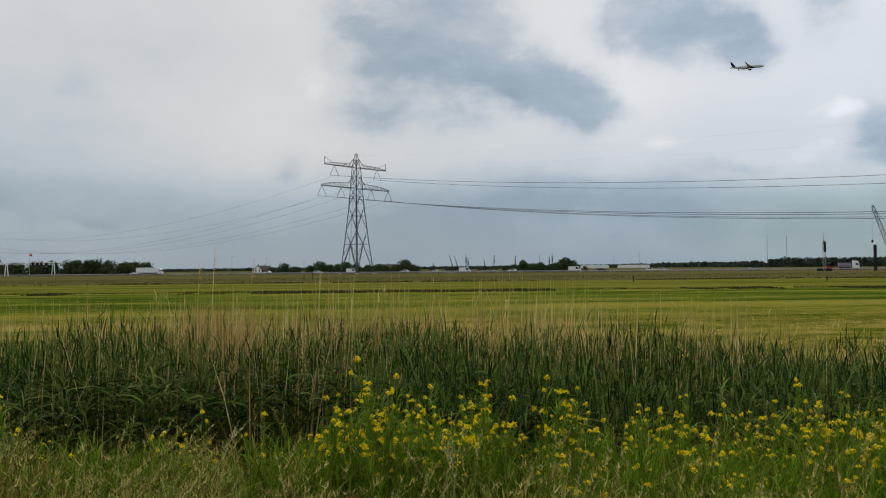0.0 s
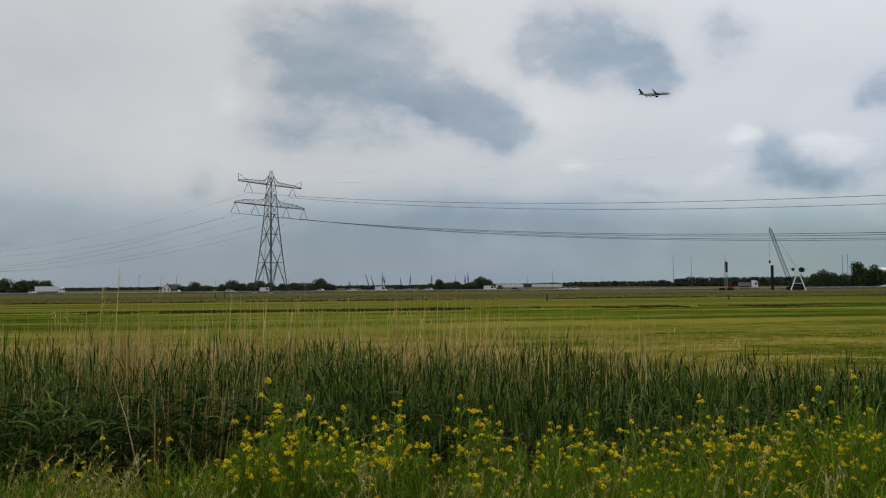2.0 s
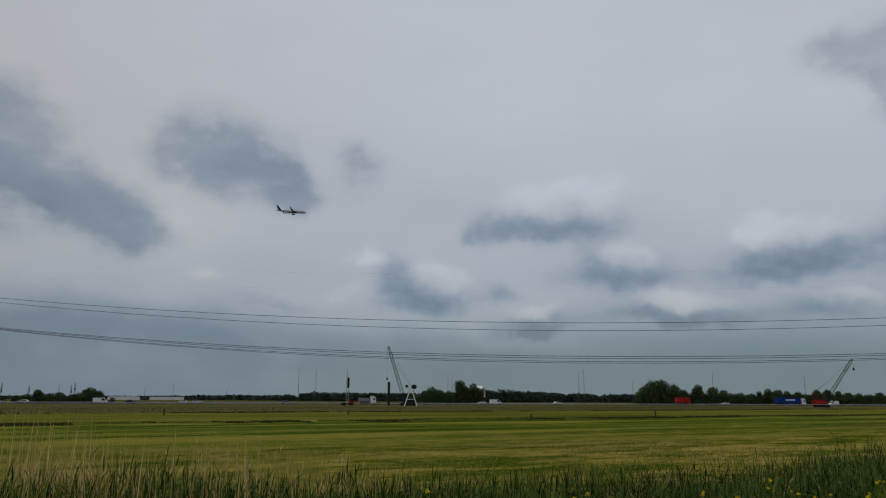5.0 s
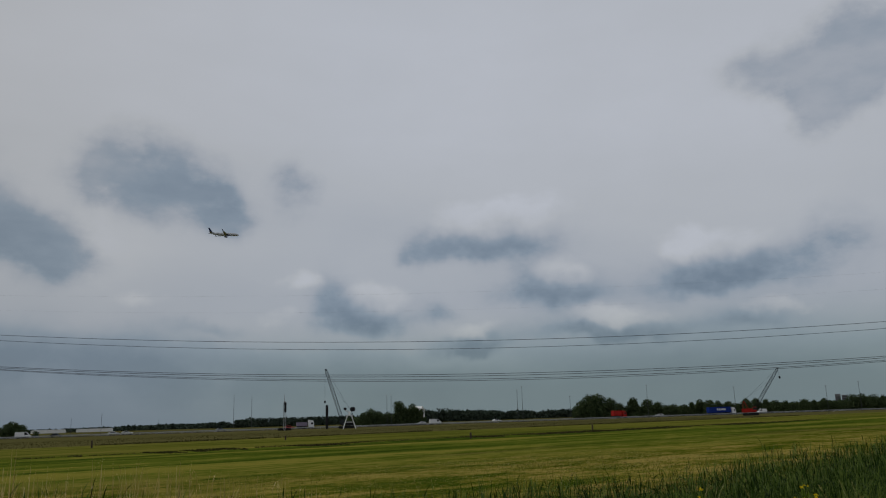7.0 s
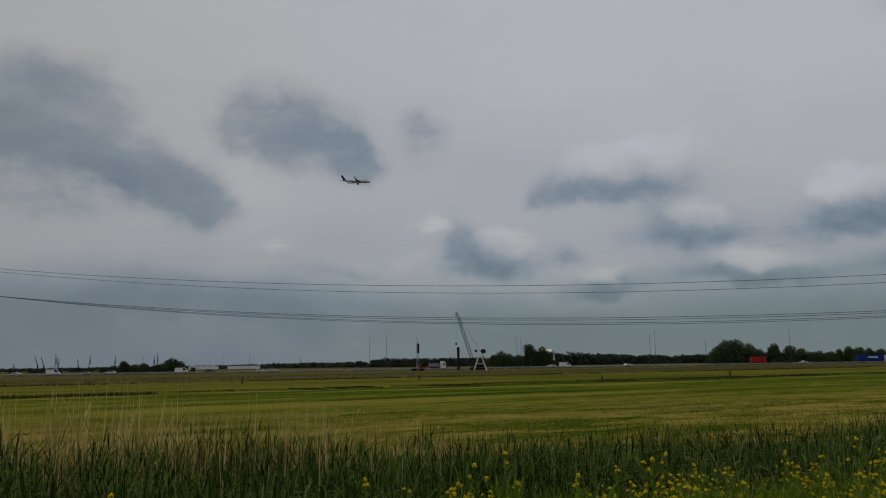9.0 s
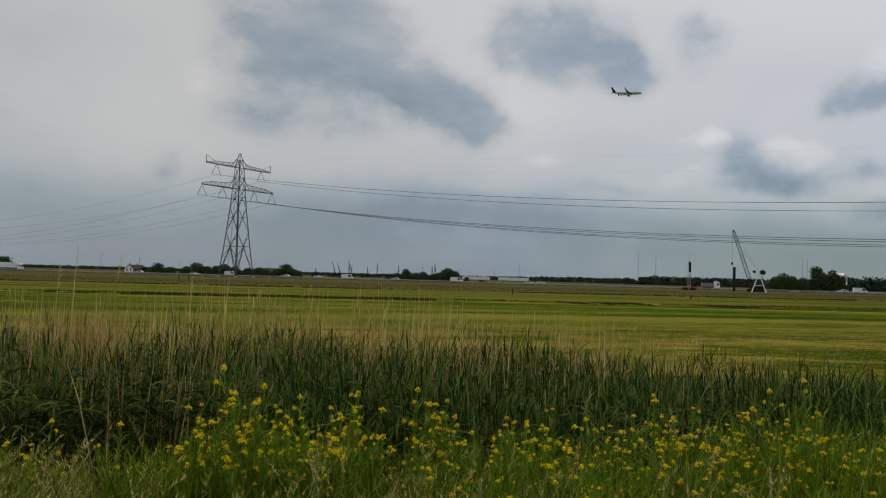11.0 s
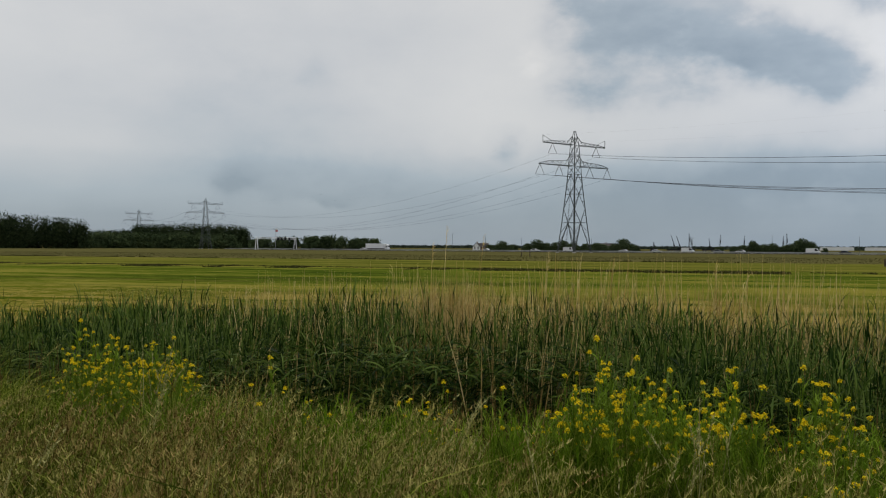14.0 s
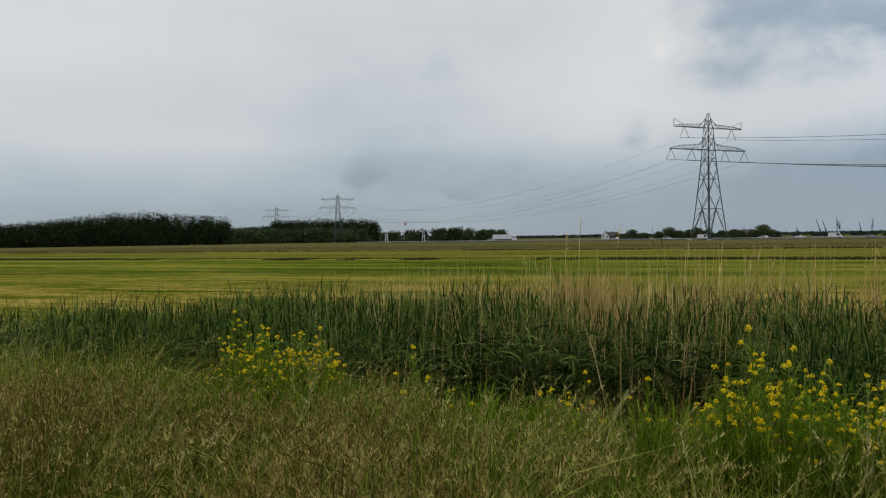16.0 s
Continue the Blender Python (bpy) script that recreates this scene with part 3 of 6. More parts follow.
def build_pylon():
    root = thing("power_pylon", (0, 0, 0), "grey galvanised steel lattice pylon standing in the meadow", "pylon", "pylons of the power line")
    levels = [0, 12.6, 18.5, 24.5, 28.6, 32.8, 36.2, 40.5, 45, 48, 51]
    corner = ((1, 1), (1, -1), (-1, -1), (-1, 1))
    for sx, sy in corner:
        g = Geo()
        for a, b in zip(levels[:-1], levels[1:]):
            wa, wb = pylon_width(a), pylon_width(b)
            g.tube((sx * wa, sy * wa, a), (sx * wb, sy * wb, b), 0.19 if a < 31 else 0.13)
        leg = part("leg", g, M_STEEL, root)
        g = Geo()
        g.lathe([(-0.6, 0.75, 0), (0.25, 0.6, 0), (0.45, 0.4, 0)], 10, "z")
        foot = part("footing", g, M_CONCRETE, leg, "pale concrete pylon footing")
        foot.location = (sx * 4.95, sy * 4.95, 0)
    for k in range(4):
        (ax, ay), (bx, by) = corner[k], corner[(k + 1) % 4]
        for i, (z0, z1) in enumerate(zip(levels[:-2], levels[1:-1])):
            g = Geo()
            w0, w1 = pylon_width(z0), pylon_width(z1)
            p0, q0 = Vector((ax * w0, ay * w0, z0)), Vector((bx * w0, by * w0, z0))
            p1, q1 = Vector((ax * w1, ay * w1, z1)), Vector((bx * w1, by * w1, z1))
            r = 0.10 if z0 < 31 else 0.075
            if i == 0:
                top = (p1 + q1) / 2
                g.tube(p0, top, r * 1.25)
                g.tube(q0, top, r * 1.25)
                for u in (0.33, 0.66):
                    g.tube(p0.lerp(p1, u), p0.lerp(top, u), r * 0.7)
                    g.tube(q0.lerp(q1, u), q0.lerp(top, u), r * 0.7)
                    g.tube(p0.lerp(p1, u), p0.lerp(top, u + 0.3), r * 0.6)
                    g.tube(q0.lerp(q1, u), q0.lerp(top, u + 0.3), r * 0.6)
            elif i in (1, 3):
                mid = (p0 + q0) / 2
                g.tube(mid, p1, r)
                g.tube(mid, q1, r)
                g.tube(p0.lerp(p1, 0.5), mid.lerp(p1, 0.5), r * 0.7)
                g.tube(q0.lerp(q1, 0.5), mid.lerp(q1, 0.5), r * 0.7)
            elif i in (2, 4):
                top = (p1 + q1) / 2
                g.tube(p0, top, r)
                g.tube(q0, top, r)
                g.tube(p0.lerp(p1, 0.5), p0.lerp(top, 0.5), r * 0.7)
                g.tube(q0.lerp(q1, 0.5), q0.lerp(top, 0.5), r * 0.7)
            else:
                g.tube(p0, q1, r)
                g.tube(q0, p1, r)
            if i not in (1, 3):
                g.tube(p1, q1, r)
            part("bracing", g, M_STEEL, root)
    ladder = Geo()
    for z in np.arange(3, 44, 0.9):
        w = pylon_width(z)
        ladder.tube((-0.25, -w * 0.98, z), (0.25, -w * 0.98, z), 0.03, caps=False)
    for s in (-0.25, 0.25):
        ladder.line([(s, -pylon_width(z) * 0.98, z) for z in (3, 14, 31, 44)], [0.04] * 4, 4)
    part("ladder", ladder, M_STEEL, root)
    # two crossarms along y
    for z, reach, rise, tip, phases in ((45.0, 17.4, 2.6, 2.6, (12.2,)), (36.2, 19.4, 3.8, 0.35, (8.6, 18.9))):
        g = Geo()
        w = pylon_width(z)
        for sgn in (1, -1):
            n = 7
            low = [[Vector((sx * w * (1 - 0.82 * i / n), sgn * (w + (reach - w) * i / n), z)) for i in range(n + 1)] for sx in (1, -1)]
            high = [Vector((0, sgn * (w + (reach - w) * i / n), z + float(np.interp(i / n, [0, 0.14, 0.3, 0.7, 1.0], [rise + 1.2, rise * 0.62, rise * 0.5, rise * 0.4, 0.35])))) for i in range(n + 1)]
            for chord in (low[0], low[1], high):
                for a, b in zip(chord[:-1], chord[1:]):
                    g.tube(a, b, 0.13)
            for i in range(n):
                g.tube(low[0][i], low[1][i + 1], 0.06)
                g.tube(low[0][i], low[1][i], 0.06)
                for c in low:
                    g.tube(c[i], high[i], 0.06)
                    g.tube(c[i + 1], high[i], 0.055)
            if tip > 1:
                end = Vector((0, sgn * reach, z))
                g.tube(end, end + Vector((0, 0, tip + 0.4)), 0.11)
                g.tube(end + Vector((0, 0, tip + 0.4)), high[n - 2], 0.08)
        part("crossarm", g, M_STEEL, root)
        for y in phases:
            for sgn in (1, -1):
                g = Geo()
                hang = Vector((0, sgn * y, z - 4.3))
                for dy in (-2.3, 2.3):
                    top = Vector((0, sgn * y, z)) 
                    foot = hang + Vector((0, dy, 0))
                    for q in range(14):
                        a, b = top.lerp(foot, q / 14), top.lerp(foot, (q + 0.55) / 14)
                        g.tube(a, b, 0.14, 0.10, 6)
                    g.tube(top, foot, 0.05)
                g.tube(hang + Vector((0, -2.3, 0)), hang + Vector((0, 2.3, 0)), 0.06)
                part("insulator", g, M_GLASSY, root, "dark hanging insulator string")
    return root


# the tower's own y runs across the line
TURN_LINE = math.degrees(math.atan2(LINE.y, LINE.x))
pylon = build_pylon()
pylon.matrix_world = pose(*P1, 0, 0, TURN_LINE)
P1_SIZE = 1.018
P2_SIZE, P3_SIZE = 0.72, 0.745
pylon.scale = (P1_SIZE, P1_SIZE, P1_SIZE)
for at, size in ((P2, P2_SIZE), (P3, P3_SIZE)):
    other = copy_thing(pylon, pose(*at, 0, 0, TURN_LINE))
    other.scale = (size, size, size)
    tagged(other, "distant grey lattice pylon rising before dark woodland")


def hang_cable(a, b, sag, radius):
    a, b = Vector(a), Vector(b)
    n = 48
    pts = []
    for i in range(n + 1):
        u = i / n
        p = a.lerp(b, u)
        p.z -= sag * 4 * u * (1 - u)
        pts.append(p)
    g = Geo()
    g.line(pts, [radius] * (n + 1), 6)
    ob = new("power_cable", g.mesh("power_cable", M_WIRE))
    return tagged(ob, "dark sagging overhead conductor hung between lattice pylons", "power cable", "conductors of the power line")


CROSS = Vector((-LINE.y, LINE.x, 0))
for lift, y, sag, r in ((40.7, 12.2, 18.5, 0.058), (31.9, 8.6, 19.0, 0.058), (31.9, 18.9, 19.0, 0.058), (48.0, 17.4, 13.0, 0.005)):
    for sgn in (1, -1):
        ends = [P + CROSS * (sgn * y * k) + Vector((0, 0, lift * k)) for P, k in ((P0, P1_SIZE), (P1, P1_SIZE), (P2, P2_SIZE), (P3, P3_SIZE))]
        hang_cable(ends[1], ends[0], sag, r)
        hang_cable(ends[1], ends[2], sag * 0.8, r * 0.45)
        hang_cable(ends[2], ends[3], sag * 0.35, r * 0.8)


# ---- bearings and the motorway's line ----
def bearing(az, dist):
    return Vector((-math.sin(radians(az)) * dist, math.cos(radians(az)) * dist, 0))


ROAD_A, ROAD_WAY, ROAD_OUT = Vector((-250, 440, 0)), Vector((0.9525, -0.3047, 0)), Vector((0.3047, 0.9525, 0))
ROAD_TURN = math.degrees(math.atan2(ROAD_WAY.y, ROAD_WAY.x))


def on_road(az, out, z=0.13):
    """The point of the motorway seen at that bearing, out metres beyond its near edge."""
    d = bearing(az, 1)
    base = ROAD_A + ROAD_OUT * out
    s = (base.y * d.x - base.x * d.y) / (ROAD_WAY.x * d.y - ROAD_WAY.y * d.x)
    p = base + ROAD_WAY * s
    return Vector((p.x, p.y, z))


# ---- trees and woods ----
def leaf_cloud(centres, size, rng):
    """Tilted four-cornered leaf clumps at those centres."""
    n = len(centres)
    u = rng.normal(size=(n, 3))
    u /= np.linalg.norm(u, axis=1)[:, None]
    w = np.cross(u, rng.normal(size=(n, 3)))
    w /= np.linalg.norm(w, axis=1)[:, None]
    s = size * rng.uniform(0.6, 1.3, (n, 1))
    a, b = u * s, w * s * rng.uniform(0.5, 0.9, (n, 1))
    v = np.stack([centres - a, centres + b * 0.9, centres + a, centres - b], 1).reshape(-1, 3)
    k = np.arange(n)[:, None, None] * 4
    t = (k + np.array([[0, 1, 2], [0, 2, 3]])[None]).reshape(-1, 3)
    return v, t


def crown_points(n, height, width, base, rng, lobes=7, lean=0.0):
    """Points near the skin of several overlapping lobes."""
    pts = []
    centre = []
    for i in range(lobes):
        ang = rng.uniform(0, 6.28)
        u = rng.uniform(0, 1)
        rad = width * 0.30 * math.sqrt(rng.uniform(0.05, 1)) * (1.1 - 0.6 * u)
        centre.append((rad * math.cos(ang) + lean * u, rad * math.sin(ang), base + (height - base) * (0.12 + 0.68 * u), width * rng.uniform(0.22, 0.33), (height - base) * rng.uniform(0.17, 0.27)))
    for i in range(n):
        cx, cy, cz, rw, rh = centre[i % lobes]
        d = rng.normal(size=3)
        d /= np.linalg.norm(d)
        k = rng.uniform(0.55, 1.08)
        if i % 5 == 0:
            ang, rad = rng.uniform(0, 6.28), width * 0.46 * math.sqrt(rng.uniform(0, 1))
            pts.append((rad * math.cos(ang), rad * math.sin(ang), base + (height - base) * rng.uniform(0.0, 0.45)))
            continue
        pts.append((cx + d[0] * rw * k, cy + d[1] * rw * k, max(base * 0.3, cz + d[2] * rh * k)))
    pts = np.array(pts)
    pts[:, 2] *= (height - 0.4) / np.percentile(pts[:, 2], 99.3)
    return pts


def tree_meshes(seed, height, width, base, leaves=900, size=0.55, lobes=8, leaf=None):
    rng = np.random.default_rng(seed)
    g = Geo()
    r = height * 0.022
    bends = [Vector((rng.normal() * 0.1 * i, rng.normal() * 0.1 * i, z)) for i, z in enumerate(np.linspace(-0.3, height * 0.72, 5))]
    g.line(bends, [r * 1.3, r, r * 0.8, r * 0.55, r * 0.25], 7)
    for i in range(7):
        s = bends[1 + i % 3]
        ang = i * 2.4 + rng.uniform(0, 1)
        out = width * rng.uniform(0.2, 0.34)
        mid = s + Vector((math.cos(ang) * out * 0.5, math.sin(ang) * out * 0.5, height * 0.10))
        g.line([s, mid, s + Vector((math.cos(ang) * out, math.sin(ang) * out, height * 0.24))], [r * 0.5, r * 0.32, r * 0.12], 5)
    trunk = g.mesh("trunk", M_BARK, smooth=True)
    c = crown_points(leaves, height, width, base, rng, lobes)
    v, t = gather([leaf_cloud(c, size, rng), leaf_cloud(c[::5] * np.array([0.78, 0.78, 0.86]), size * 2.4, rng)])
    return trunk, soup("crown", v, t, leaf or M_LEAF)


TREE_KINDS = [tree_meshes(11, 10, 11, 0.2, 3000, 0.36, 12), tree_meshes(12, 10, 8, 0.5, 2600, 0.36, 10), tree_meshes(13, 10, 13, 0.1, 3400, 0.38, 14), tree_meshes(14, 10, 6, 0.4, 2400, 0.34, 9), tree_meshes(15, 10, 10, 0.1, 2800, 0.36, 10)]


def plant_tree(az, top, kind, label, stretch=1.0, beyond=10.0, group="trees along the motorway"):
    """A tree beyond the motorway whose top is seen at that angle above the level."""
    if -10 < az < 13:
        top += 0.13
    at = on_road(az, 32 + beyond)
    height = 2.3 + math.hypot(at.x, at.y) * math.tan(radians(top))
    root = thing("tree", (at.x, at.y, 0), label, "tree", group, turn=(az * 37) % 360)
    trunk, crown = TREE_KINDS[kind]
    part("trunk", trunk, M_BARK, root)
    part("crown", crown, M_LEAF, root)
    k = height / 10
    if -10 < az < 13:
        stretch *= 1.35
    root.scale = (k * stretch, k * stretch, k)


for az, top, kind in ((12.3, 0.05, 4), (10.6, 0.08, 0), (8.5, 0.14, 4), (6.6, 0.16, 2), (5.0, 0.12, 4), (4.1, 0.10, 0), (3.0, 0.20, 2), (2.2, 0.16, 0), (-5.2, 0.10, 4), (-6.5, 0.16, 2), (-7.9, 0.12, 4), (-8.4, 0.22, 0), (-10.2, 0.06, 4), (-3.6, -0.02, 0)):
    plant_tree(az, top, kind, "broad green bush beside the motorway", 1.25, 20, "bushes along the motorway")
ROUND = "dark green rounded broadleaf tree beside the motorway"
TALL = "tall dark green tree standing behind the motorway"
plant_tree(11.5, 0.32, 2, ROUND)
plant_tree(9.6, 0.15, 0, ROUND)
plant_tree(8.9, 0.42, 2, ROUND)
plant_tree(8.2, 0.20, 0, ROUND)
plant_tree(7.6, 0.24, 0, ROUND)
plant_tree(7.0, 0.38, 4, ROUND, beyond=14)
plant_tree(6.2, 0.22, 2, ROUND)
plant_tree(5.4, 0.16, 0, ROUND)
plant_tree(4.6, 0.22, 0, ROUND)
plant_tree(3.4, 0.18, 2, ROUND)
plant_tree(2.7, 0.50, 0, ROUND)
plant_tree(1.9, 0.06, 4, ROUND)
plant_tree(-4.6, 0.02, 0, ROUND)
plant_tree(-5.9, 0.38, 1, ROUND)
plant_tree(-7.1, 0.22, 0, ROUND)
plant_tree(-8.8, 0.54, 1, TALL, 1.15)
plant_tree(-9.3, 0.34, 0, ROUND)
plant_tree(-31.3, 0.62, 0, ROUND)
plant_tree(-31.9, 0.86, 2, ROUND, 0.9)
plant_tree(-32.4, 0.70, 4, ROUND)
plant_tree(-33.1, 0.62, 2, ROUND, 0.8)
plant_tree(-33.9, 1.36, 3, TALL, 1.1)
plant_tree(-34.3, 0.95, 1, TALL)
plant_tree(-34.9, 1.12, 1, TALL, 0.9)
plant_tree(-35.3, 0.82, 4, ROUND, 1.0)
plant_tree(-46.7, 0.95, 2, TALL, 0.8)
plant_tree(-47.2, 1.32, 2, TALL, 0.8)
plant_tree(-47.9, 1.38, 0, TALL)
plant_tree(-48.6, 1.10, 2, TALL, 0.8)
plant_tree(-49.3, 0.72, 0, ROUND)
plant_tree(-50.2, 1.05, 1, TALL)
plant_tree(-51.2, 0.90, 0, TALL)
rng = np.random.default_rng(5)
for i in range(26):
    az = -51.9 - i * 0.58
    plant_tree(az, rng.uniform(0.36, 0.78), int(rng.integers(0, 5)), ROUND, beyond=rng.uniform(4, 22))


def wood(name, line, spacing, depth, label, seed, leaf, size=1.0, per=420):
    """A band of trees along a broken line of (bearing, distance, angle of the top above the level), joined: far woodland."""
    rng = np.random.default_rng(seed)
    pieces = []
    pts = [(bearing(a, d), 2.3 + d * math.tan(radians(e))) for a, d, e in line]
    for (p, h0), (q, h1) in zip(pts[:-1], pts[1:]):
        n = max(1, int((q - p).length / spacing))
        back = Vector((p.x, p.y, 0)).normalized()
        for i in range(n):
            for row in range(depth):
                u = (i + rng.uniform(-0.3, 0.3)) / n
                at = p.lerp(q, u) + back * (row * spacing * 0.9 + rng.uniform(-1, 1))
                hh = (h0 + (h1 - h0) * u) * rng.uniform(0.95, 1.02)
                c = crown_points(per, hh, max(spacing, hh * 0.34) * rng.uniform(2.0, 2.8), 0.0, rng, 14)
                pieces.append(leaf_cloud(c + np.array([at.x, at.y, 0]), size, rng))
                core = c[::4] * np.array([0.8, 0.8, 0.86]) + np.array([at.x, at.y, 0])
                pieces.append(leaf_cloud(core, size * 2.3, rng))
    v, t = gather(pieces)
    return tagged(new(name, soup(name, v, t, leaf)), label, "woodland", kind="stuff")


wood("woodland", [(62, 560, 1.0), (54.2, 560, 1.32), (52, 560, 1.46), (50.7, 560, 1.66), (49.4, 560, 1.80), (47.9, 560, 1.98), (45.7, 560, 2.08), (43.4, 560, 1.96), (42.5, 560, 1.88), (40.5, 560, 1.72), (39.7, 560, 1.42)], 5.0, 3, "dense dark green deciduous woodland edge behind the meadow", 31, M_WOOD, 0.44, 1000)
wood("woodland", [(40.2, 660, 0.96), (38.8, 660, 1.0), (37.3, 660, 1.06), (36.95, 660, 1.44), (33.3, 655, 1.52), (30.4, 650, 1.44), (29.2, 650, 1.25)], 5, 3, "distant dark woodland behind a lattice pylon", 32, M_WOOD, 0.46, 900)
wood("scrub", [(40.4, 625, 0.80), (38.5, 628, 0.95), (36, 630, 0.88), (33, 630, 0.98), (30.8, 630, 0.85), (29.5, 630, 0.5)], 8, 1, "dense lower scrub before dark woodland", 33, M_LEAF, 0.5, 1300)
wood("tree_row", [(28.8, 530, 0.58), (27.0, 527, 0.68), (25.6, 525, 0.74), (23.6, 520, 0.84), (22.4, 515, 0.62), (21.2, 512, 0.66), (19.8, 508, 0.48)], 5.0, 1, "row of green poplars behind the motorway", 34, M_LEAF, 0.55, 900)
wood("far_woodland", [(20, 1500, 0.10), (12, 1500, 0.12), (2, 1450, 0.09), (-10, 1300, 0.12), (-16, 1150, 0.2), (-22, 1000, 0.26)], 20, 1, "hazy pale low treeline along the far horizon", 35, M_LEAF_HAZED, 1.5, 340)
wood("far_woodland", [(-21.8, 880, 0.32), (-23.6, 880, 0.50), (-27, 860, 0.46), (-30, 840, 0.44), (-34, 800, 0.48), (-36, 720, 0.68), (-37, 710, 0.74), (-38.6, 710, 0.60), (-41, 800, 0.46), (-46.8, 820, 0.42)], 9.5, 1, "long low hazy grey-green wood along the horizon", 36, M_LEAF_HAZED, 1.0, 650)
wood("far_woodland", [(-46, 900, 0.3), (-56, 900, 0.3), (-62, 800, 0.35), (-64, 700, 0.45), (-68, 600, 0.55), (-74, 600, 0.6)], 14, 1, "low dark treeline along the horizon", 37, M_LEAF_HAZED, 1.1, 500)

wood("hedgerow", [(a, on_road(a, 56).length, e) for a, e in ((-30.6, 0.40), (-33, 0.46), (-35.8, 0.40))], 5, 1, "dark green hedge between roadside trees", 38, M_LEAF, 0.5, 420)
wood("hedgerow", [(a, on_road(a, 56).length, e) for a, e in ((-46.6, 0.62), (-49, 0.60), (-52, 0.50), (-58, 0.46), (-63, 0.44), (-68, 0.5))], 5, 1, "dark green hedge behind the trees along the motorway", 39, M_LEAF, 0.5, 420)


# ---- rough strips in the meadow ----
def tuft_strip(name, x0, x1, y0, y1, count, tall, wide, label, material, seed, gate=-2.0, bend=0.35):
    rng = np.random.default_rng(seed)
    x, y = rng.uniform(x0, x1, count), rng.uniform(y0, y1, count)
    keep = wobble(x * 0.11, y * 0.05, seed) + 0.5 * wobble(x * 0.6, y * 0.1, seed + 2) > gate
    x, y = x[keep], y[keep]
    n = len(x)
    h = tall * rng.uniform(0.45, 1.15, n) * (0.8 + 0.3 * wobble(x * 0.2, y * 0.2, seed))
    v, t = ribbons(np.stack([x, y, land(x, y) - 0.02], -1), h, np.full(n, wide) * rng.uniform(0.6, 1.4, n), rng.uniform(0, 6.28, n), rng.uniform(0.1, 1, n) * bend, 2)
    return tagged(new(name, soup(name, v, t, material)), label, "grass", kind="stuff")


tuft_strip("ditch_sedge", -240, 240, 130.5, 132, 12000, 0.34, 0.18, "broken line of dark sedge along a ditch", M_TUSSOCK, 3, gate=-0.2)
tuft_strip("rough_grass", -260, 260, 132, 215, 30000, 0.16, 0.30, "wide strip of brownish unmown grass beyond the meadow", M_ROUGH, 4)
tuft_strip("ditch_sedge", -170, 150, 74.5, 81, 26000, 0.22, 0.22, "broken line of dark sedge along a narrow ditch", M_TUSSOCK, 6, gate=0.0)
tuft_strip("ditch_sedge", -170, 150, 79, 81, 9000, 0.22, 0.12, "low line of grass along a narrow ditch", M_TUSSOCK, 8, gate=-0.5)
tuft_strip("stubble", -32, 40, 11.0, 36, 65000, 0.10, 0.026, "short dry stubble on the mown meadow", M_STRAW, 9, gate=-0.2, bend=0.8)
tuft_strip("short_grass", -32, 40, 11.0, 26, 45000, 0.07, 0.022, "short green regrowth on the mown meadow", M_GRASS, 10, gate=-0.5, bend=0.6)


# ---- motorway ----
def road_strip(name, out0, out1, z0, z1, material, label, category):
    g = Geo()
    a, b = ROAD_A - ROAD_WAY * 25, ROAD_A + ROAD_WAY * 1500
    n = 40
    for i in range(n):
        p, q = a.lerp(b, i / n), a.lerp(b, (i + 1) / n)
        c = [p + ROAD_OUT * out0, q + ROAD_OUT * out0, q + ROAD_OUT * out1, p + ROAD_OUT * out1]
        g.face(c[0] + Vector((0, 0, z1)), c[1] + Vector((0, 0, z1)), c[2] + Vector((0, 0, z1)), c[3] + Vector((0, 0, z1)))
        g.face(c[0] + Vector((0, 0, z0)), c[1] + Vector((0, 0, z0)), c[1] + Vector((0, 0, z1)), c[0] + Vector((0, 0, z1)))
        g.face(c[2] + Vector((0, 0, z0)), c[3] + Vector((0, 0, z0)), c[3] + Vector((0, 0, z1)), c[2] + Vector((0, 0, z1)))
    return tagged(new(name, g.mesh(name, material)), label, category, kind="structure")


road_strip("road", 0, 13, -0.1, 0.13, M_ASPHALT, "grey asphalt carriageway of a motorway", "road")
road_strip("road", 17, 30, -0.1, 0.13, M_ASPHALT, "grey asphalt far carriageway of a motorway", "road")
for k in (0.6, 12.4, 17.6, 29.4):
    road_strip("road_marking", k, k + 0.2, 0.12, 0.136, M_WHITE, "white painted edge line", "road marking")


def guard_rail(out):
    g = Geo()
    a = ROAD_A - ROAD_WAY * 20 + ROAD_OUT * out
    for z in (0.55, 0.72):
        g.tube(a + Vector((0, 0, z)), a + ROAD_WAY * 1120 + Vector((0, 0, z)), 0.085)
    for i in range(280):
        p = a + ROAD_WAY * (4 * i)
        g.tube(p, p + Vector((0, 0, 0.75)), 0.06)
    return tagged(new("guard_rail", g.mesh("guard_rail", M_RAIL)), "long galvanised guard rail beside the motorway", "guard rail", kind="structure")


M_RAIL = surface("rail_zinc", [(0.30, 0.31, 0.32), (0.42, 0.43, 0.44)], 0.3, 0.5, 0.3)
guard_rail(-1.0)
guard_rail(15.0)


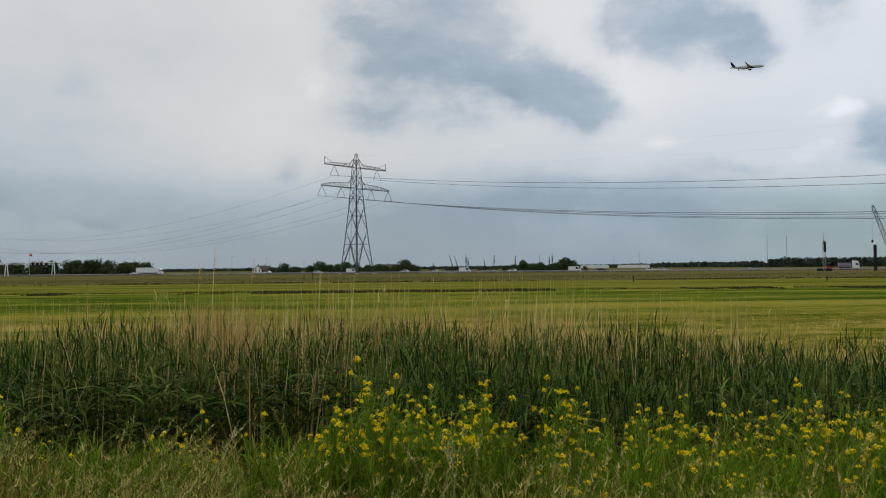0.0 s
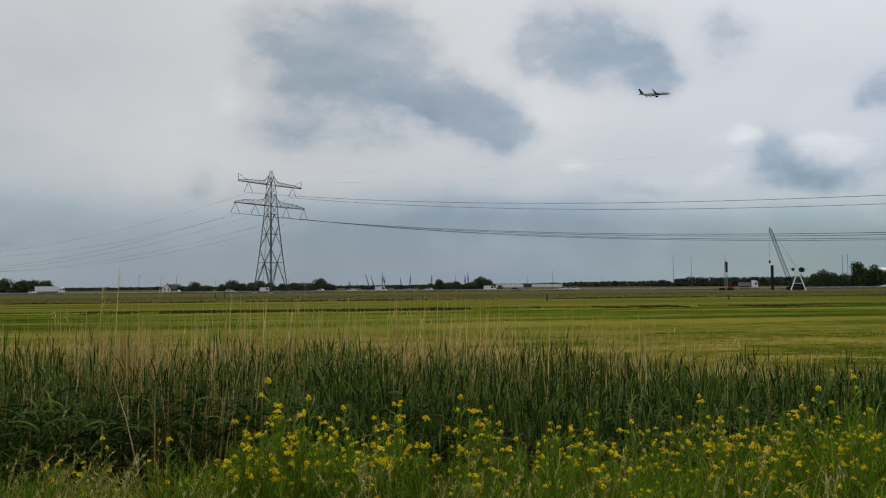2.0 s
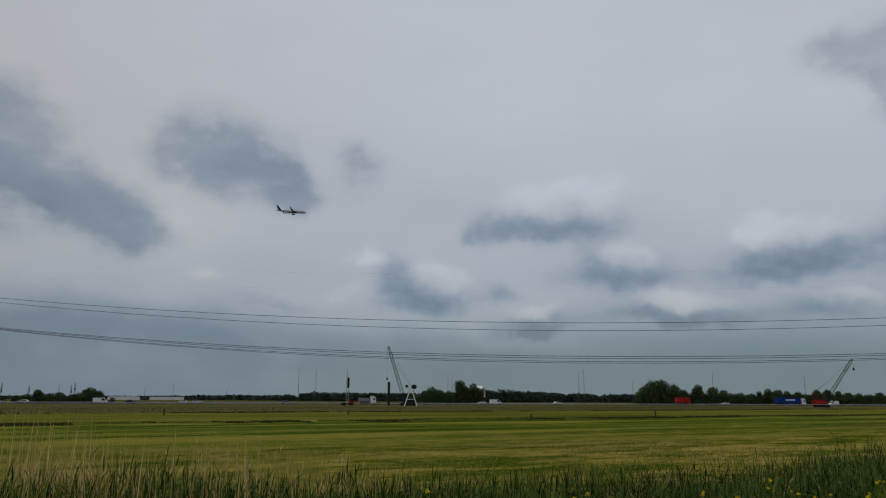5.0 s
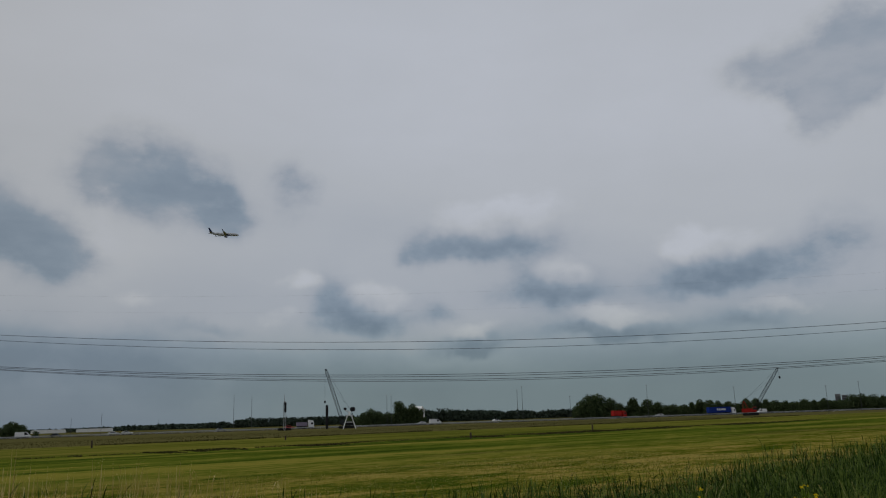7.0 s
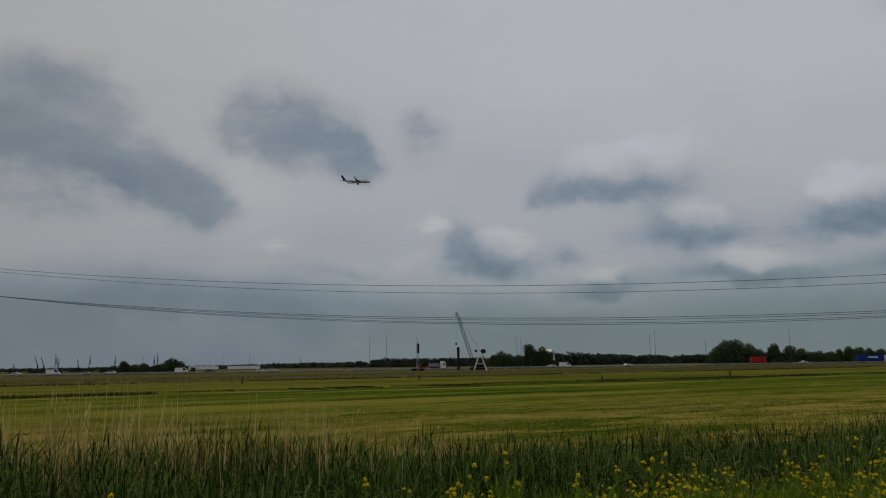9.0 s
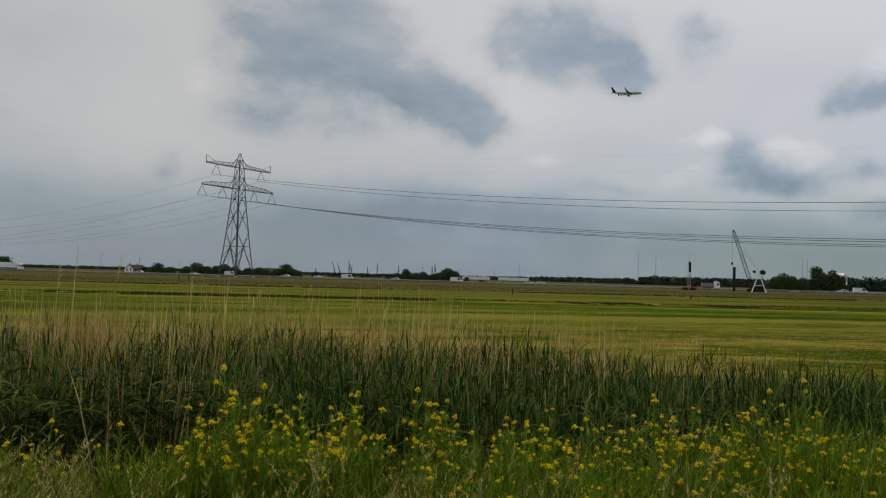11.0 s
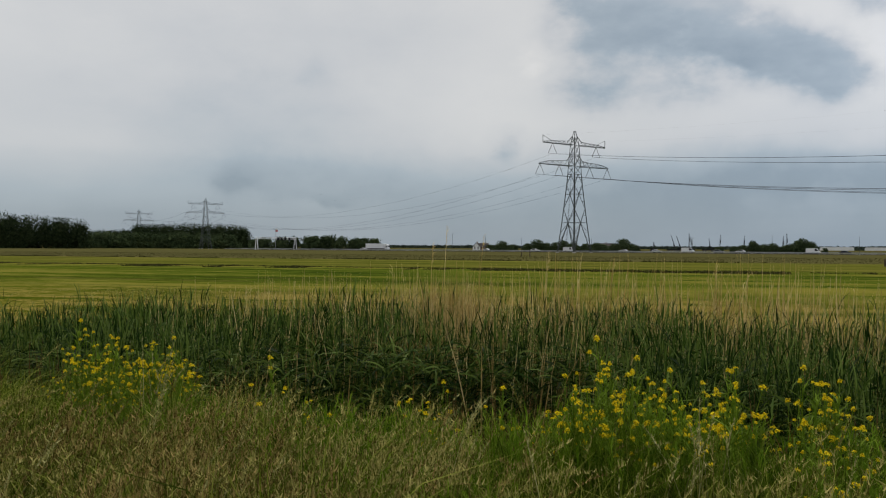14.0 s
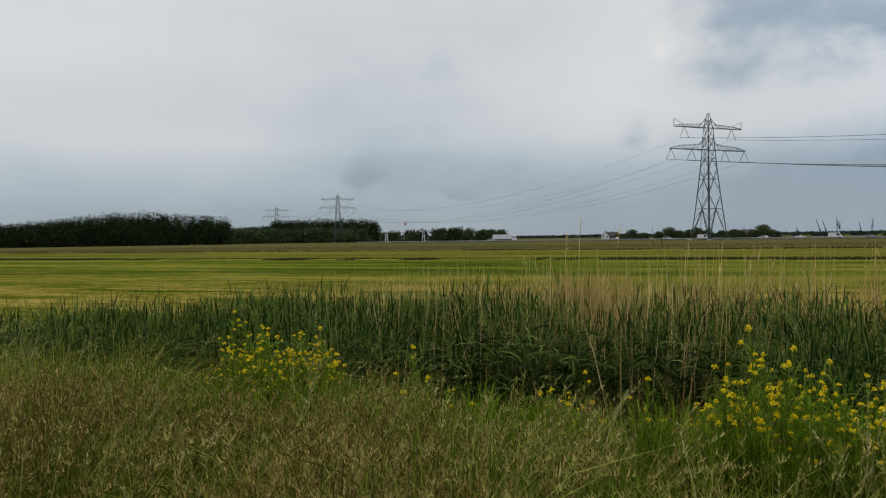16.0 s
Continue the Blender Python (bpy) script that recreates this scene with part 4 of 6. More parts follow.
# ---- vehicles ----
def wheel(parent, x, y, r=0.33):
    g = Geo()
    g.lathe([(-0.11, r * 0.88, 0), (-0.09, r, 0), (0.09, r, 0), (0.11, r * 0.88, 0)], 16, "x")
    w = part("tyre", g, M_RUBBER, parent)
    w.matrix_local = pose(x, y, r, 0, 0, 90)
    g = Geo()
    g.lathe([(-0.118, r * 0.55, 0), (-0.1, r * 0.62, 0), (0.1, r * 0.62, 0), (0.118, r * 0.55, 0)], 12, "x")
    part("rim", g, M_GREYP, w)


def car(paint, tall, length, label):
    """A car or van along x; its nose at plus x."""
    root = thing("car", (0, 0, 0), label, "car", "cars on the motorway")
    h, L = tall, length / 2
    van = tall > 1.8
    g = Geo()
    belt = 0.92 if not van else 1.15
    if van:
        side = [(-L, 0.35), (L, 0.35), (L, 0.85), (L * 0.86, belt), (L * 0.52, h - 0.05), (L * 0.42, h), (-L * 0.97, h), (-L, h - 0.1)]
    else:
        side = [(-L, 0.32), (L, 0.32), (L, 0.66), (L * 0.93, 0.78), (L * 0.42, belt), (L * 0.08, h - 0.04), (-L * 0.10, h), (-L * 0.58, h - 0.05), (-L * 0.90, belt), (-L, 0.88)]
    g.prism(side, -0.88, 0.88)
    part("body", g, paint, root, bevel=0.07)
    g = Geo()
    if van:
        pane = [(L * 0.50, belt + 0.05), (L * 0.76, belt + 0.05), (L * 0.50, h - 0.18), (L * 0.22, h - 0.18), (L * 0.22, belt + 0.05)]
    else:
        pane = [(L * 0.34, belt), (L * 0.06, h - 0.13), (-L * 0.10, h - 0.10), (-L * 0.54, h - 0.13), (-L * 0.74, belt)]
    g.prism(pane, -0.889, 0.889)
    part("side_window", g, M_GLASS, root, "dark side windows")
    g = Geo()
    x0, z0, x1, z1 = (L * 0.865, belt, L * 0.525, h - 0.06) if van else (L * 0.43, belt - 0.01, L * 0.085, h - 0.05)
    o = Vector((0.012, 0, 0.012))
    a, b = Vector((x0, 0, z0)).lerp(Vector((x1, 0, z1)), 0.08) + o, Vector((x0, 0, z0)).lerp(Vector((x1, 0, z1)), 0.92) + o
    g.face((a.x, -0.74, a.z), (a.x, 0.74, a.z), (b.x, 0.66, b.z), (b.x, -0.66, b.z))
    g.face((a.x - 0.01, -0.74, a.z - 0.02), (b.x - 0.01, -0.66, b.z - 0.02), (b.x - 0.01, 0.66, b.z - 0.02), (a.x - 0.01, 0.74, a.z - 0.02))
    part("windscreen", g, M_GLASS, root)
    for y in (-0.66, 0.66):
        g = Geo()
        g.box(L - 0.02, y, 0.68, 0.09, 0.3, 0.14)
        part("headlight", g, M_LAMP, root, bevel=0.02)
    for x in (L * 0.62, -L * 0.60):
        for y in (-0.80, 0.80):
            wheel(root, x, y)
    return root


def lorry(cab, load, label, bars=False, length=13.5, tall=3.9):
    root = thing("lorry", (0, 0, 0), label, "lorry", "lorries on the motorway")
    g = Geo()
    g.prism([(0.6, 0.55), (2.8, 0.55), (2.85, 1.5), (2.6, 2.9), (2.2, 3.45), (0.6, 3.6)], -1.22, 1.22)
    c = part("cab", g, cab, root, bevel=0.08)
    g = Geo()
    g.prism([(2.845, 1.75), (2.875, 1.75), (2.66, 2.75), (2.63, 2.75)], -1.05, 1.05)
    part("windscreen", g, M_GLASS, c)
    g = Geo()
    g.prism([(1.5, 1.75), (2.45, 1.75), (2.3, 2.6), (1.5, 2.6)], -1.23, 1.23)
    part("side_window", g, M_GLASS, c)
    g = Geo()
    g.box(-length / 2 - 0.1, 0, (tall + 1.15) / 2, length, 2.5, tall - 1.15)
    t = part("trailer", g, load, root, bevel=0.05)
    g = Geo()
    g.box(-length / 2, 0, 0.98, length, 1.1, 0.3)
    part("chassis", g, M_PILE, root)
    if bars:
        for k, w in enumerate((0.8, 0.8, 0.7, 0.8, 0.7)):
            g = Geo()
            g.box(-length * 0.30 - k * 1.15, -1.262, 2.7, w, 0.02, 0.9)
            part("lettering_bar", g, M_WHITE, t, "plain white bar of lettering")
    for x in (1.9, -1.0, -length + 1.0, -length + 2.3, -length + 3.6):
        for y in (-1.05, 1.05):
            wheel(root, x, y, 0.5)
    return root


WHITE_CAR = car(M_WHITE, 1.46, 4.5, "white hatchback driving on the motorway")
WHITE_VAN = car(M_WHITE, 2.3, 5.4, "white delivery van driving on the motorway")
SILVER_CAR = car(M_GREYP, 1.46, 4.5, "silver grey car driving on the motorway")
DARK_CAR = car(M_DARKP, 1.46, 4.5, "dark car driving on the motorway")
RED_CAR = car(M_REDP, 1.5, 4.3, "red car driving on the motorway")
M_PURPLE = surface("purple_paint", [(0.20, 0.17, 0.23), (0.28, 0.24, 0.31)], 1, 0.5)
WHITE_LORRY = lorry(M_WHITE, M_WHITE, "white lorry with a long box trailer on the motorway")
RED_LORRY = lorry(M_REDP, M_REDP, "short bright red lorry on the motorway", length=4.5, tall=3.6)
BLUE_LORRY = lorry(M_WHITE, M_BLUEP, "lorry with a blue tarpaulin trailer and white lettering bars", bars=True)
PURPLE_LORRY = lorry(M_WHITE, M_PURPLE, "lorry with a dull greyish purple trailer on the motorway", length=4.5, tall=2.7)
placed = set()
for proto, az, out, back in (
        (WHITE_CAR, 21.4, 9, 0), (WHITE_LORRY, 19.9, 24, 0), (WHITE_CAR, 9.0, 4, 0), (WHITE_CAR, 12.6, 24, 1), (WHITE_VAN, 6.6, 8, 0), (WHITE_CAR, 2.8, 22, 1), (WHITE_VAN, -1.6, 4, 0),
        (WHITE_CAR, 0.5, 8, 0), (SILVER_CAR, -3.6, 8, 0), (WHITE_CAR, -5.0, 20, 1), (PURPLE_LORRY, -27.4, 8, 0), (WHITE_VAN, -9.5, 4, 0), (DARK_CAR, -11.4, 8, 0), (WHITE_CAR, -14.8, 4, 0),
        (WHITE_CAR, -15.6, 8, 0), (SILVER_CAR, -21.6, 4, 0), (RED_CAR, -26.2, 8, 0), (WHITE_VAN, -36.4, 8, 0), (WHITE_CAR, -35.4, 22, 1), (WHITE_CAR, -40.8, 4, 0), (RED_LORRY, -49.4, 8, 0),
        (BLUE_LORRY, -56.6, 4, 0), (WHITE_VAN, -58.6, 20, 1), (WHITE_CAR, -52.0, 20, 1)):
    at = on_road(az, out)
    m = pose(at.x, at.y, at.z, 0, 0, ROAD_TURN + 180 * back)
    if proto.name in placed:
        copy_thing(proto, m)
    else:
        proto.matrix_world = m
        placed.add(proto.name)


# ---- motorway gantry, masts, posts ----
def gantry():
    base = on_road(29.0, -1.5)
    root = thing("sign_gantry", base, "white steel sign gantry spanning the motorway", "gantry", turn=ROAD_TURN + 90)
    for x in (0, 33.5):
        g = Geo()
        for s in (-1, 1):
            g.tube((x, s * 1.3, -0.2), (x, s * 0.45, 6.9), 0.26, 0.22, 8)
        g.tube((x, -0.9, 3.4), (x, 0.9, 3.4), 0.12, sides=6)
        part("leg", g, M_WHITE, root)
    g = Geo()
    for y in (-0.6, 0.6):
        for z in (6.6, 7.6):
            g.tube((-0.6, y, z), (34.1, y, z), 0.14, sides=6)
    for i in range(16):
        x = i * 2.1
        g.tube((x, -0.6, 6.6), (x + 1.05, -0.6, 7.6), 0.06)
        g.tube((x + 1.05, -0.6, 7.6), (x + 2.1, -0.6, 6.6), 0.06)
        g.tube((x, -0.6, 7.6), (x, 0.6, 7.6), 0.06)
    part("beam", g, M_WHITE, root)
    for x in (17.5, 20.5, 23.5, 27.5):
        g = Geo()
        g.box(x, -0.85, 6.7, 1.9, 0.3, 1.9)
        part("matrix_sign", g, M_PILE, root, "dark square lane signal", bevel=0.05)
    return root


gantry()


def lamp_mast(az, dist, tall, arm):
    at = bearing(az, dist)
    root = thing("lamp_mast", (at.x, at.y, 0), "slender grey steel lamp mast beside the motorway", "lamp mast", "masts along the motorway", turn=ROAD_TURN + 90)
    g = Geo()
    g.line([(0, 0, -0.3), (0, 0, tall * 0.5), (0, 0, tall)], [0.10, 0.075, 0.05], 8)
    if arm:
        g.line([(0, 0, tall), (0.6, 0, tall + 0.35), (2.0, 0, tall + 0.45)], [0.08, 0.06, 0.05], 6)
    part("pole", g, M_STEEL, root)
    g = Geo()
    g.box(2.2 if arm else 0, 0, tall + (0.45 if arm else 0.06), 0.8, 0.34, 0.16)
    part("lantern", g, M_GREYP, root, bevel=0.04)


for az, dist, tall, arm in ((-22.4, 345, 14.5, 0), (-23.6, 350, 14, 0), (-14.0, 400, 9, 1), (-33.0, 330, 12.5, 0), (-33.3, 340, 13, 0), (-42.3, 330, 13, 0), (-42.65, 335, 14.5, 0), (-51.3, 330, 13, 0), (-12.2, 420, 8, 0),
                            (-7.0, 400, 8, 0), (-46.0, 345, 10, 0), (-57.0, 330, 11, 0), (-62.6, 330, 10, 0), (-64.5, 330, 11, 0), (-17.5, 400, 6, 0), (10.0, 420, 7, 0), (12.6, 420, 8, 0), (15.0, 430, 9, 1), (-1.9, 410, 7, 1), (5.0, 430, 7, 0)):
    lamp_mast(az, dist, tall, arm)


def site_mast(az, dist, top, lean):
    """A slender lattice leader of a far rig; top: its angle above the level."""
    at = bearing(az, dist)
    tall = 2.3 + dist * math.tan(radians(top))
    root = thing("piling_rig", (at.x, at.y, 0), "far slender dark piling rig behind the motorway", "piling rig", "far rigs on the building site", turn=az)
    g = Geo()
    lattice(g, (0, 0, 0.8), (lean, 0, tall), 0.8, 0.5, 8, 0.09)
    part("leader", g, M_PILE, root)
    g = Geo()
    g.box(lean * 0.6 + 0.3, 0, tall * 0.62, 0.5, 0.5, tall * 0.22)
    part("hammer", g, M_PILE, root, bevel=0.05)
    g = Geo()
    g.prism([(-2.4, 0.3), (-2.0, 0), (2.0, 0), (2.4, 0.3), (2.0, 1.6), (-1.4, 2.2), (-2.0, 1.6)], -1.2, 1.2)
    part("undercarriage", g, M_RUBBER, root)


def flag_pole(az, dist, top):
    at = bearing(az, dist)
    tall = 2.3 + dist * math.tan(radians(top))
    root = thing("flag_pole", (at.x, at.y, 0), "grey pole with a limp red and white flag", "flag pole", turn=az)
    g = Geo()
    g.line([(0, 0, -0.3), (0, 0, tall)], [0.14, 0.08], 8)
    part("pole", g, M_GREYP, root)
    for z, paint in ((tall - 0.5, M_WHITE), (tall - 1.5, M_REDP)):
        g = Geo()
        g.prism([(0.05, z - 0.5), (1.0, z - 0.7), (1.5, z - 0.4), (1.4, z + 0.4), (0.8, z + 0.3), (0.05, z + 0.5)], -0.05, 0.05)
        part("flag", g, paint, root)


def fence_post(az, dist, tall):
    at = bearing(az, dist)
    g = Geo()
    g.lathe([(-0.3, 0.12, 0), (tall - 0.05, 0.11, 0), (tall, 0.06, 0)], 8, "z")
    ob = new("fence_post", g.mesh("fence_post", M_BARK))
    ob.location = (at.x, at.y, 0)
    tagged(ob, "weathered dark wooden fence post standing in rough grass", "fence post", "fence posts in the meadow")


for az, dist, tall in ((10.0, 190, 1.3), (9.4, 192, 1.5), (-26.0, 122, 0.7), (-47.5, 120, 0.9), (-13.6, 118, 1.0), (-39.0, 95, 0.7)):
    fence_post(az, dist, tall)


# ---- building site: cranes, pile, drill ----
def lattice(g, a, b, w0, w1, bays, r):
    a, b = Vector(a), Vector(b)
    way = (b - a).normalized()
    u = way.cross(Vector((0, 1, 0))).normalized()
    t = way.cross(u)
    ring = []
    for i in range(bays + 1):
        c, w = a.lerp(b, i / bays), (w0 + (w1 - w0) * i / bays) / 2 * (0.35 if i in (0, bays) else 1)
        ring.append([c + u * (sx * w) + t * (sy * w) for sx, sy in ((1, 1), (1, -1), (-1, -1), (-1, 1))])
    for i in range(bays):
        for k in range(4):
            g.tube(ring[i][k], ring[i + 1][k], r)
            g.tube(ring[i][k], ring[i + 1][(k + 1) % 4], r * 0.6)
            g.tube(ring[i + 1][k], ring[i + 1][(k + 1) % 4], r * 0.5)


def crawler_crane(az, dist, tip, paint, label, rope_to, flip):
    """tip: how far the jib reaches sideways, and its height."""
    at = bearing(az, dist)
    root = thing("crawler_crane", (at.x, at.y, 0), label, "crane", "crawler cranes on the building site", turn=az)
    for y in (-1.8, 1.8):
        g = Geo()
        g.prism([(-3.0, 0.3), (-2.6, 0.0), (2.6, 0.0), (3.0, 0.3), (3.0, 0.7), (2.6, 1.0), (-2.6, 1.0), (-3.0, 0.7)], y - 0.4, y + 0.4)
        part("track", g, M_RUBBER, root, bevel=0.04)
    g = Geo()
    g.box(-0.6 * flip, 0, 1.9, 5.2, 2.6, 1.5)
    part("engine_house", g, paint, root, bevel=0.12)
    g = Geo()
    g.box(1.6 * flip, -1.5, 2.3, 1.5, 0.9, 1.9)
    c = part("cab", g, paint, root, bevel=0.1)
    g = Geo()
    g.box(1.7 * flip, -1.5, 2.6, 1.52, 0.92, 0.9)
    part("cab_window", g, M_GLASS, c)
    g = Geo()
    foot, top = Vector((1.4 * flip, 0, 2.2)), Vector((tip[0], 0, tip[1]))
    lattice(g, foot, top, 1.3, 0.9, 16, 0.11)
    part("jib", g, M_PILE, root, "dark grey lattice jib")
    g = Geo()
    mast = Vector((-2.2 * flip, 0, 5.6))
    g.tube((-0.6 * flip, 0.4, 2.4), mast, 0.1)
    g.tube((-2.8 * flip, 0.4, 2.4), mast, 0.1)
    part("back_mast", g, paint, root)
    g = Geo()
    g.tube(mast, top, 0.035)
    g.tube(mast, foot.lerp(top, 0.75), 0.03)
    g.tube(top + Vector((0.25 * (1 if tip[0] > 0 else -1), 0, 0)), Vector((top.x + 0.25 * (1 if tip[0] > 0 else -1), 0, rope_to)), 0.035)
    part("rope", g, M_WIRE, root)
    g = Geo()
    g.lathe([(rope_to - 0.9, 0.12, 0), (rope_to - 0.6, 0.35, 0), (rope_to, 0.3, 0), (rope_to + 0.1, 0.1, 0)], 8, "z")
    hook = part("hook_block", g, M_PILE, root)
    hook.location = (top.x + 0.25 * (1 if tip[0] > 0 else -1), 0, 0)
    return root


crawler_crane(-30.15, 305, (-7.8, 22.2), M_PILE, "crawler crane with a grey lattice jib holding a pile", 10.4, -1)
crawler_crane(-57.9, 335, (11.6, 17.7), M_REDP, "red crawler crane with a raised lattice jib", 14.5, 1)



def truck_crane(az, dist, tip):
    """A small wheeled crane; tip: how far its telescopic jib reaches sideways, and its height."""
    at = bearing(az, dist)
    root = thing("truck_crane", (at.x, at.y, 0), "small dark wheeled crane with a raised telescopic jib", "crane", "truck cranes behind the motorway", turn=az)
    g = Geo()
    g.prism([(-4.2, 0.8), (4.2, 0.8), (4.2, 1.5), (3.9, 2.5), (2.6, 2.6), (2.4, 1.5), (-4.2, 1.4)], -1.2, 1.2)
    part("carrier", g, M_PILE, root, bevel=0.05)
    foot = Vector((1.2, 0, 2.2))
    top = Vector((foot.x + tip[0], 0, tip[1]))
    for a, b, r in ((0, 0.4, 0.36), (0.38, 0.72, 0.29), (0.7, 1.0, 0.22)):
        g = Geo()
        g.tube(foot.lerp(top, a), foot.lerp(top, b), r)
        part("jib_section", g, M_PILE, root)
    g = Geo()
    g.tube((0.2, 0, 2.0), foot.lerp(top, 0.35), 0.16, sides=6)
    part("lift_ram", g, M_PILE, root)
    for x in (-3.0, -1.6, 2.2, 3.4):
        for y in (-1.05, 1.05):
            wheel(root, x, y, 0.5)


for az, dist, top, lean in ((0.7, 540, 0.40, 0.0), (-1.68, 535, 1.0, 0.0), (-1.85, 545, 0.75, -0.6), (-3.65, 540, 0.9, 0.9), (-5.2, 540, 0.82, 0.7), (-7.65, 530, 0.8, 0.5), (-7.9, 525, 0.98, 0.0)):
    site_mast(az, dist, top, lean)
flag_pole(27.7, 515, 1.25)

truck_crane(-0.62, 520, (-2.7, 10.7))
truck_crane(-0.98, 524, (-2.6, 9.9))
truck_crane(-2.95, 540, (-1.0, 8.6))

at = bearing(-28.78, 305)
g = Geo()
g.lathe([(-0.5, 0.5, 0), (8.7, 0.5, 0), (8.8, 0.42, 0)], 14, "z")
ob = tagged(new("foundation_pile", g.mesh("foundation_pile", M_PILE, smooth=False)), "dark steel pile standing upright below a crane", "pile")
ob.location = (at.x, at.y, 0)

at = bearing(-30.35, 290)
stand = thing("drum_stand", (at.x, at.y, 0), "white splayed steel trestle carrying two dark drums", "trestle", turn=-30)
for sx in (-1, 1):
    for sy in (-1, 1):
        g = Geo()
        g.tube((sx * 2.3, sy * 1.2, -0.1), (sx * 0.7, sy * 0.5, 4.6), 0.2, 0.17, 8)
        part("leg", g, M_WHITE, stand)
g = Geo()
g.box(0, 0, 4.7, 2.4, 1.4, 0.25)
g.tube((-1.4, -0.9, 2.3), (1.4, -0.9, 2.3), 0.1, sides=6)
g.tube((0, 0, 4.8), (0, 0, 6.0), 0.4, 0.3, 8)
part("deck", g, M_WHITE, stand)
for x in (-1.5, 1.2):
    g = Geo()
    g.lathe([(-0.7, 0.55, 0), (-0.65, 0.85, 0), (0.65, 0.85, 0), (0.7, 0.55, 0)], 14, "x")
    d = part("drum", g, M_PILE, stand, "dark cable drum")
    d.matrix_local = pose(x, 0, 7.0 if x < 0 else 6.8, 0, 0, 70) @ Matrix.Scale(0.55 if x < 0 else 0.95, 4)
    g = Geo()
    g.tube((0, 0, 5.6), (x, 0, 6.6), 0.14, sides=6)
    part("bracket", g, M_WHITE, stand)

at = bearing(-25.85, 300)
rig = thing("piling_rig", (at.x, at.y, 0), "tall slender piling rig with a dark upper leader", "piling rig", turn=-26)
g = Geo()
lattice(g, (0, 0, 0), (0, 0, 10.6), 0.9, 0.9, 10, 0.09)
part("leader", g, M_GREYP, rig)
g = Geo()
g.box(0.25, -0.6, 8.3, 0.8, 0.7, 3.6)
part("hammer", g, M_PILE, rig, "dark hammer", bevel=0.06)
g = Geo()
g.tube((-0.1, 0, 10.6), (-0.2, 0, 13.2), 0.09, 0.05, 6)
part("top_mast", g, M_GREYP, rig)
g = Geo()
g.prism([(-2.6, 0.3), (-2.2, 0), (2.2, 0), (2.6, 0.3), (2.2, 0.9), (-2.2, 0.9)], 1.0, 3.4)
part("track", g, M_RUBBER, rig)


# ---- buildings ----
def house(az, dist, wide, deep, eaves, ridge, wall, roof, label, turn=0.0, gable_x=True, glazed=True):
    at = bearing(az, dist)
    root = thing("house", (at.x, at.y, 0), label, "house", "houses behind the motorway", turn=az + turn)
    g = Geo()
    g.prism([(-wide / 2, -0.2), (wide / 2, -0.2), (wide / 2, eaves), (0, ridge), (-wide / 2, eaves)], -deep / 2, deep / 2)
    part("wall", g, wall, root)
    for s in (-1, 1):
        g = Geo()
        e, k = Vector((s * (wide / 2 + 0.35), 0, eaves - 0.28)), Vector((0, 0, ridge + 0.06))
        n = Vector((s * (ridge - eaves), 0, wide / 2)).normalized() * 0.2
        for y0, y1 in ((-deep / 2 - 0.3, deep / 2 + 0.3),):
            a, b = [(p.x, p.z) for p in (e, k)], [(p.x, p.z) for p in (k + n, e + n)]
            g.prism([*a, *b], y0, y1)
        part("roof", g, roof, root)
    if glazed:
        for x in (-wide * 0.22, wide * 0.22):
            for z in (1.4, eaves * 0.95):
                g = Geo()
                g.box(x, -deep / 2 - 0.02, z, wide * 0.16, 0.08, 1.1)
                w = part("window", g, M_WHITE, root)
                g = Geo()
                g.box(x, -deep / 2 - 0.05, z, wide * 0.13, 0.05, 0.9)
                part("pane", g, M_GLASS, w)
        g = Geo()
        g.box(wide * 0.1, 0, ridge + 0.3, 0.6, 0.6, 1.4)
        part("chimney", g, M_BRICK, root)
    return root


house(13.25, 520, 5.0, 6, 2.2, 4.9, M_WHITE, M_TILE, "white gabled house with a dark tiled roof")
house(12.75, 525, 7.0, 7, 2.2, 4.7, M_BRICK, M_TILE, "brick house with a dark tiled roof", turn=90)
house(4.0, 500, 9, 9, 2.2, 4.8, M_BRICK, M_TILE, "low farmhouse with a wide dark roof", turn=80)
house(-35.1, 440, 5, 7, 7.4, 9.4, M_WHITE, M_WHITE, "white pitched barn roof behind trees", turn=60, glazed=False)


def warehouse(az, dist, wide, tall, label):
    at = bearing(az, dist)
    root = thing("warehouse", (at.x, at.y, 0), label, "warehouse", "pale warehouses on the horizon", turn=az)
    g = Geo()
    g.box(0, 0, tall / 2, wide, 20, tall)
    part("wall", g, M_WHITE, root)
    g = Geo()
    g.prism([(-wide / 2 - 0.2, tall), (wide / 2 + 0.2, tall), (wide / 2 - 1.5, tall + 1.2), (-wide / 2 + 1.5, tall + 1.2)], -10.2, 10.2)
    part("roof", g, M_WHITE, root)


warehouse(-10.9, 1150, 40, 3.2, "long pale warehouse beyond the motorway")
warehouse(-13.6, 1150, 44, 3.0, "long pale warehouse beyond the motorway")

at = bearing(-63.4, 1500)
tower = thing("apartment_tower", (at.x, at.y, 0), "distant grey apartment tower on the horizon", "apartment building", turn=-63)
for x, tall in ((-5, 23.0), (5, 21.2)):
    g = Geo()
    g.box(x, 0, tall / 2, 8.5, 12, tall)
    part("wall", g, M_SLAB, tower)
    for i in range(6):
        g = Geo()
        g.box(x, -6.03, 2.5 + i * 3.1, 6.5, 0.1, 1.4)
        part("window_band", g, M_GLASS, tower)


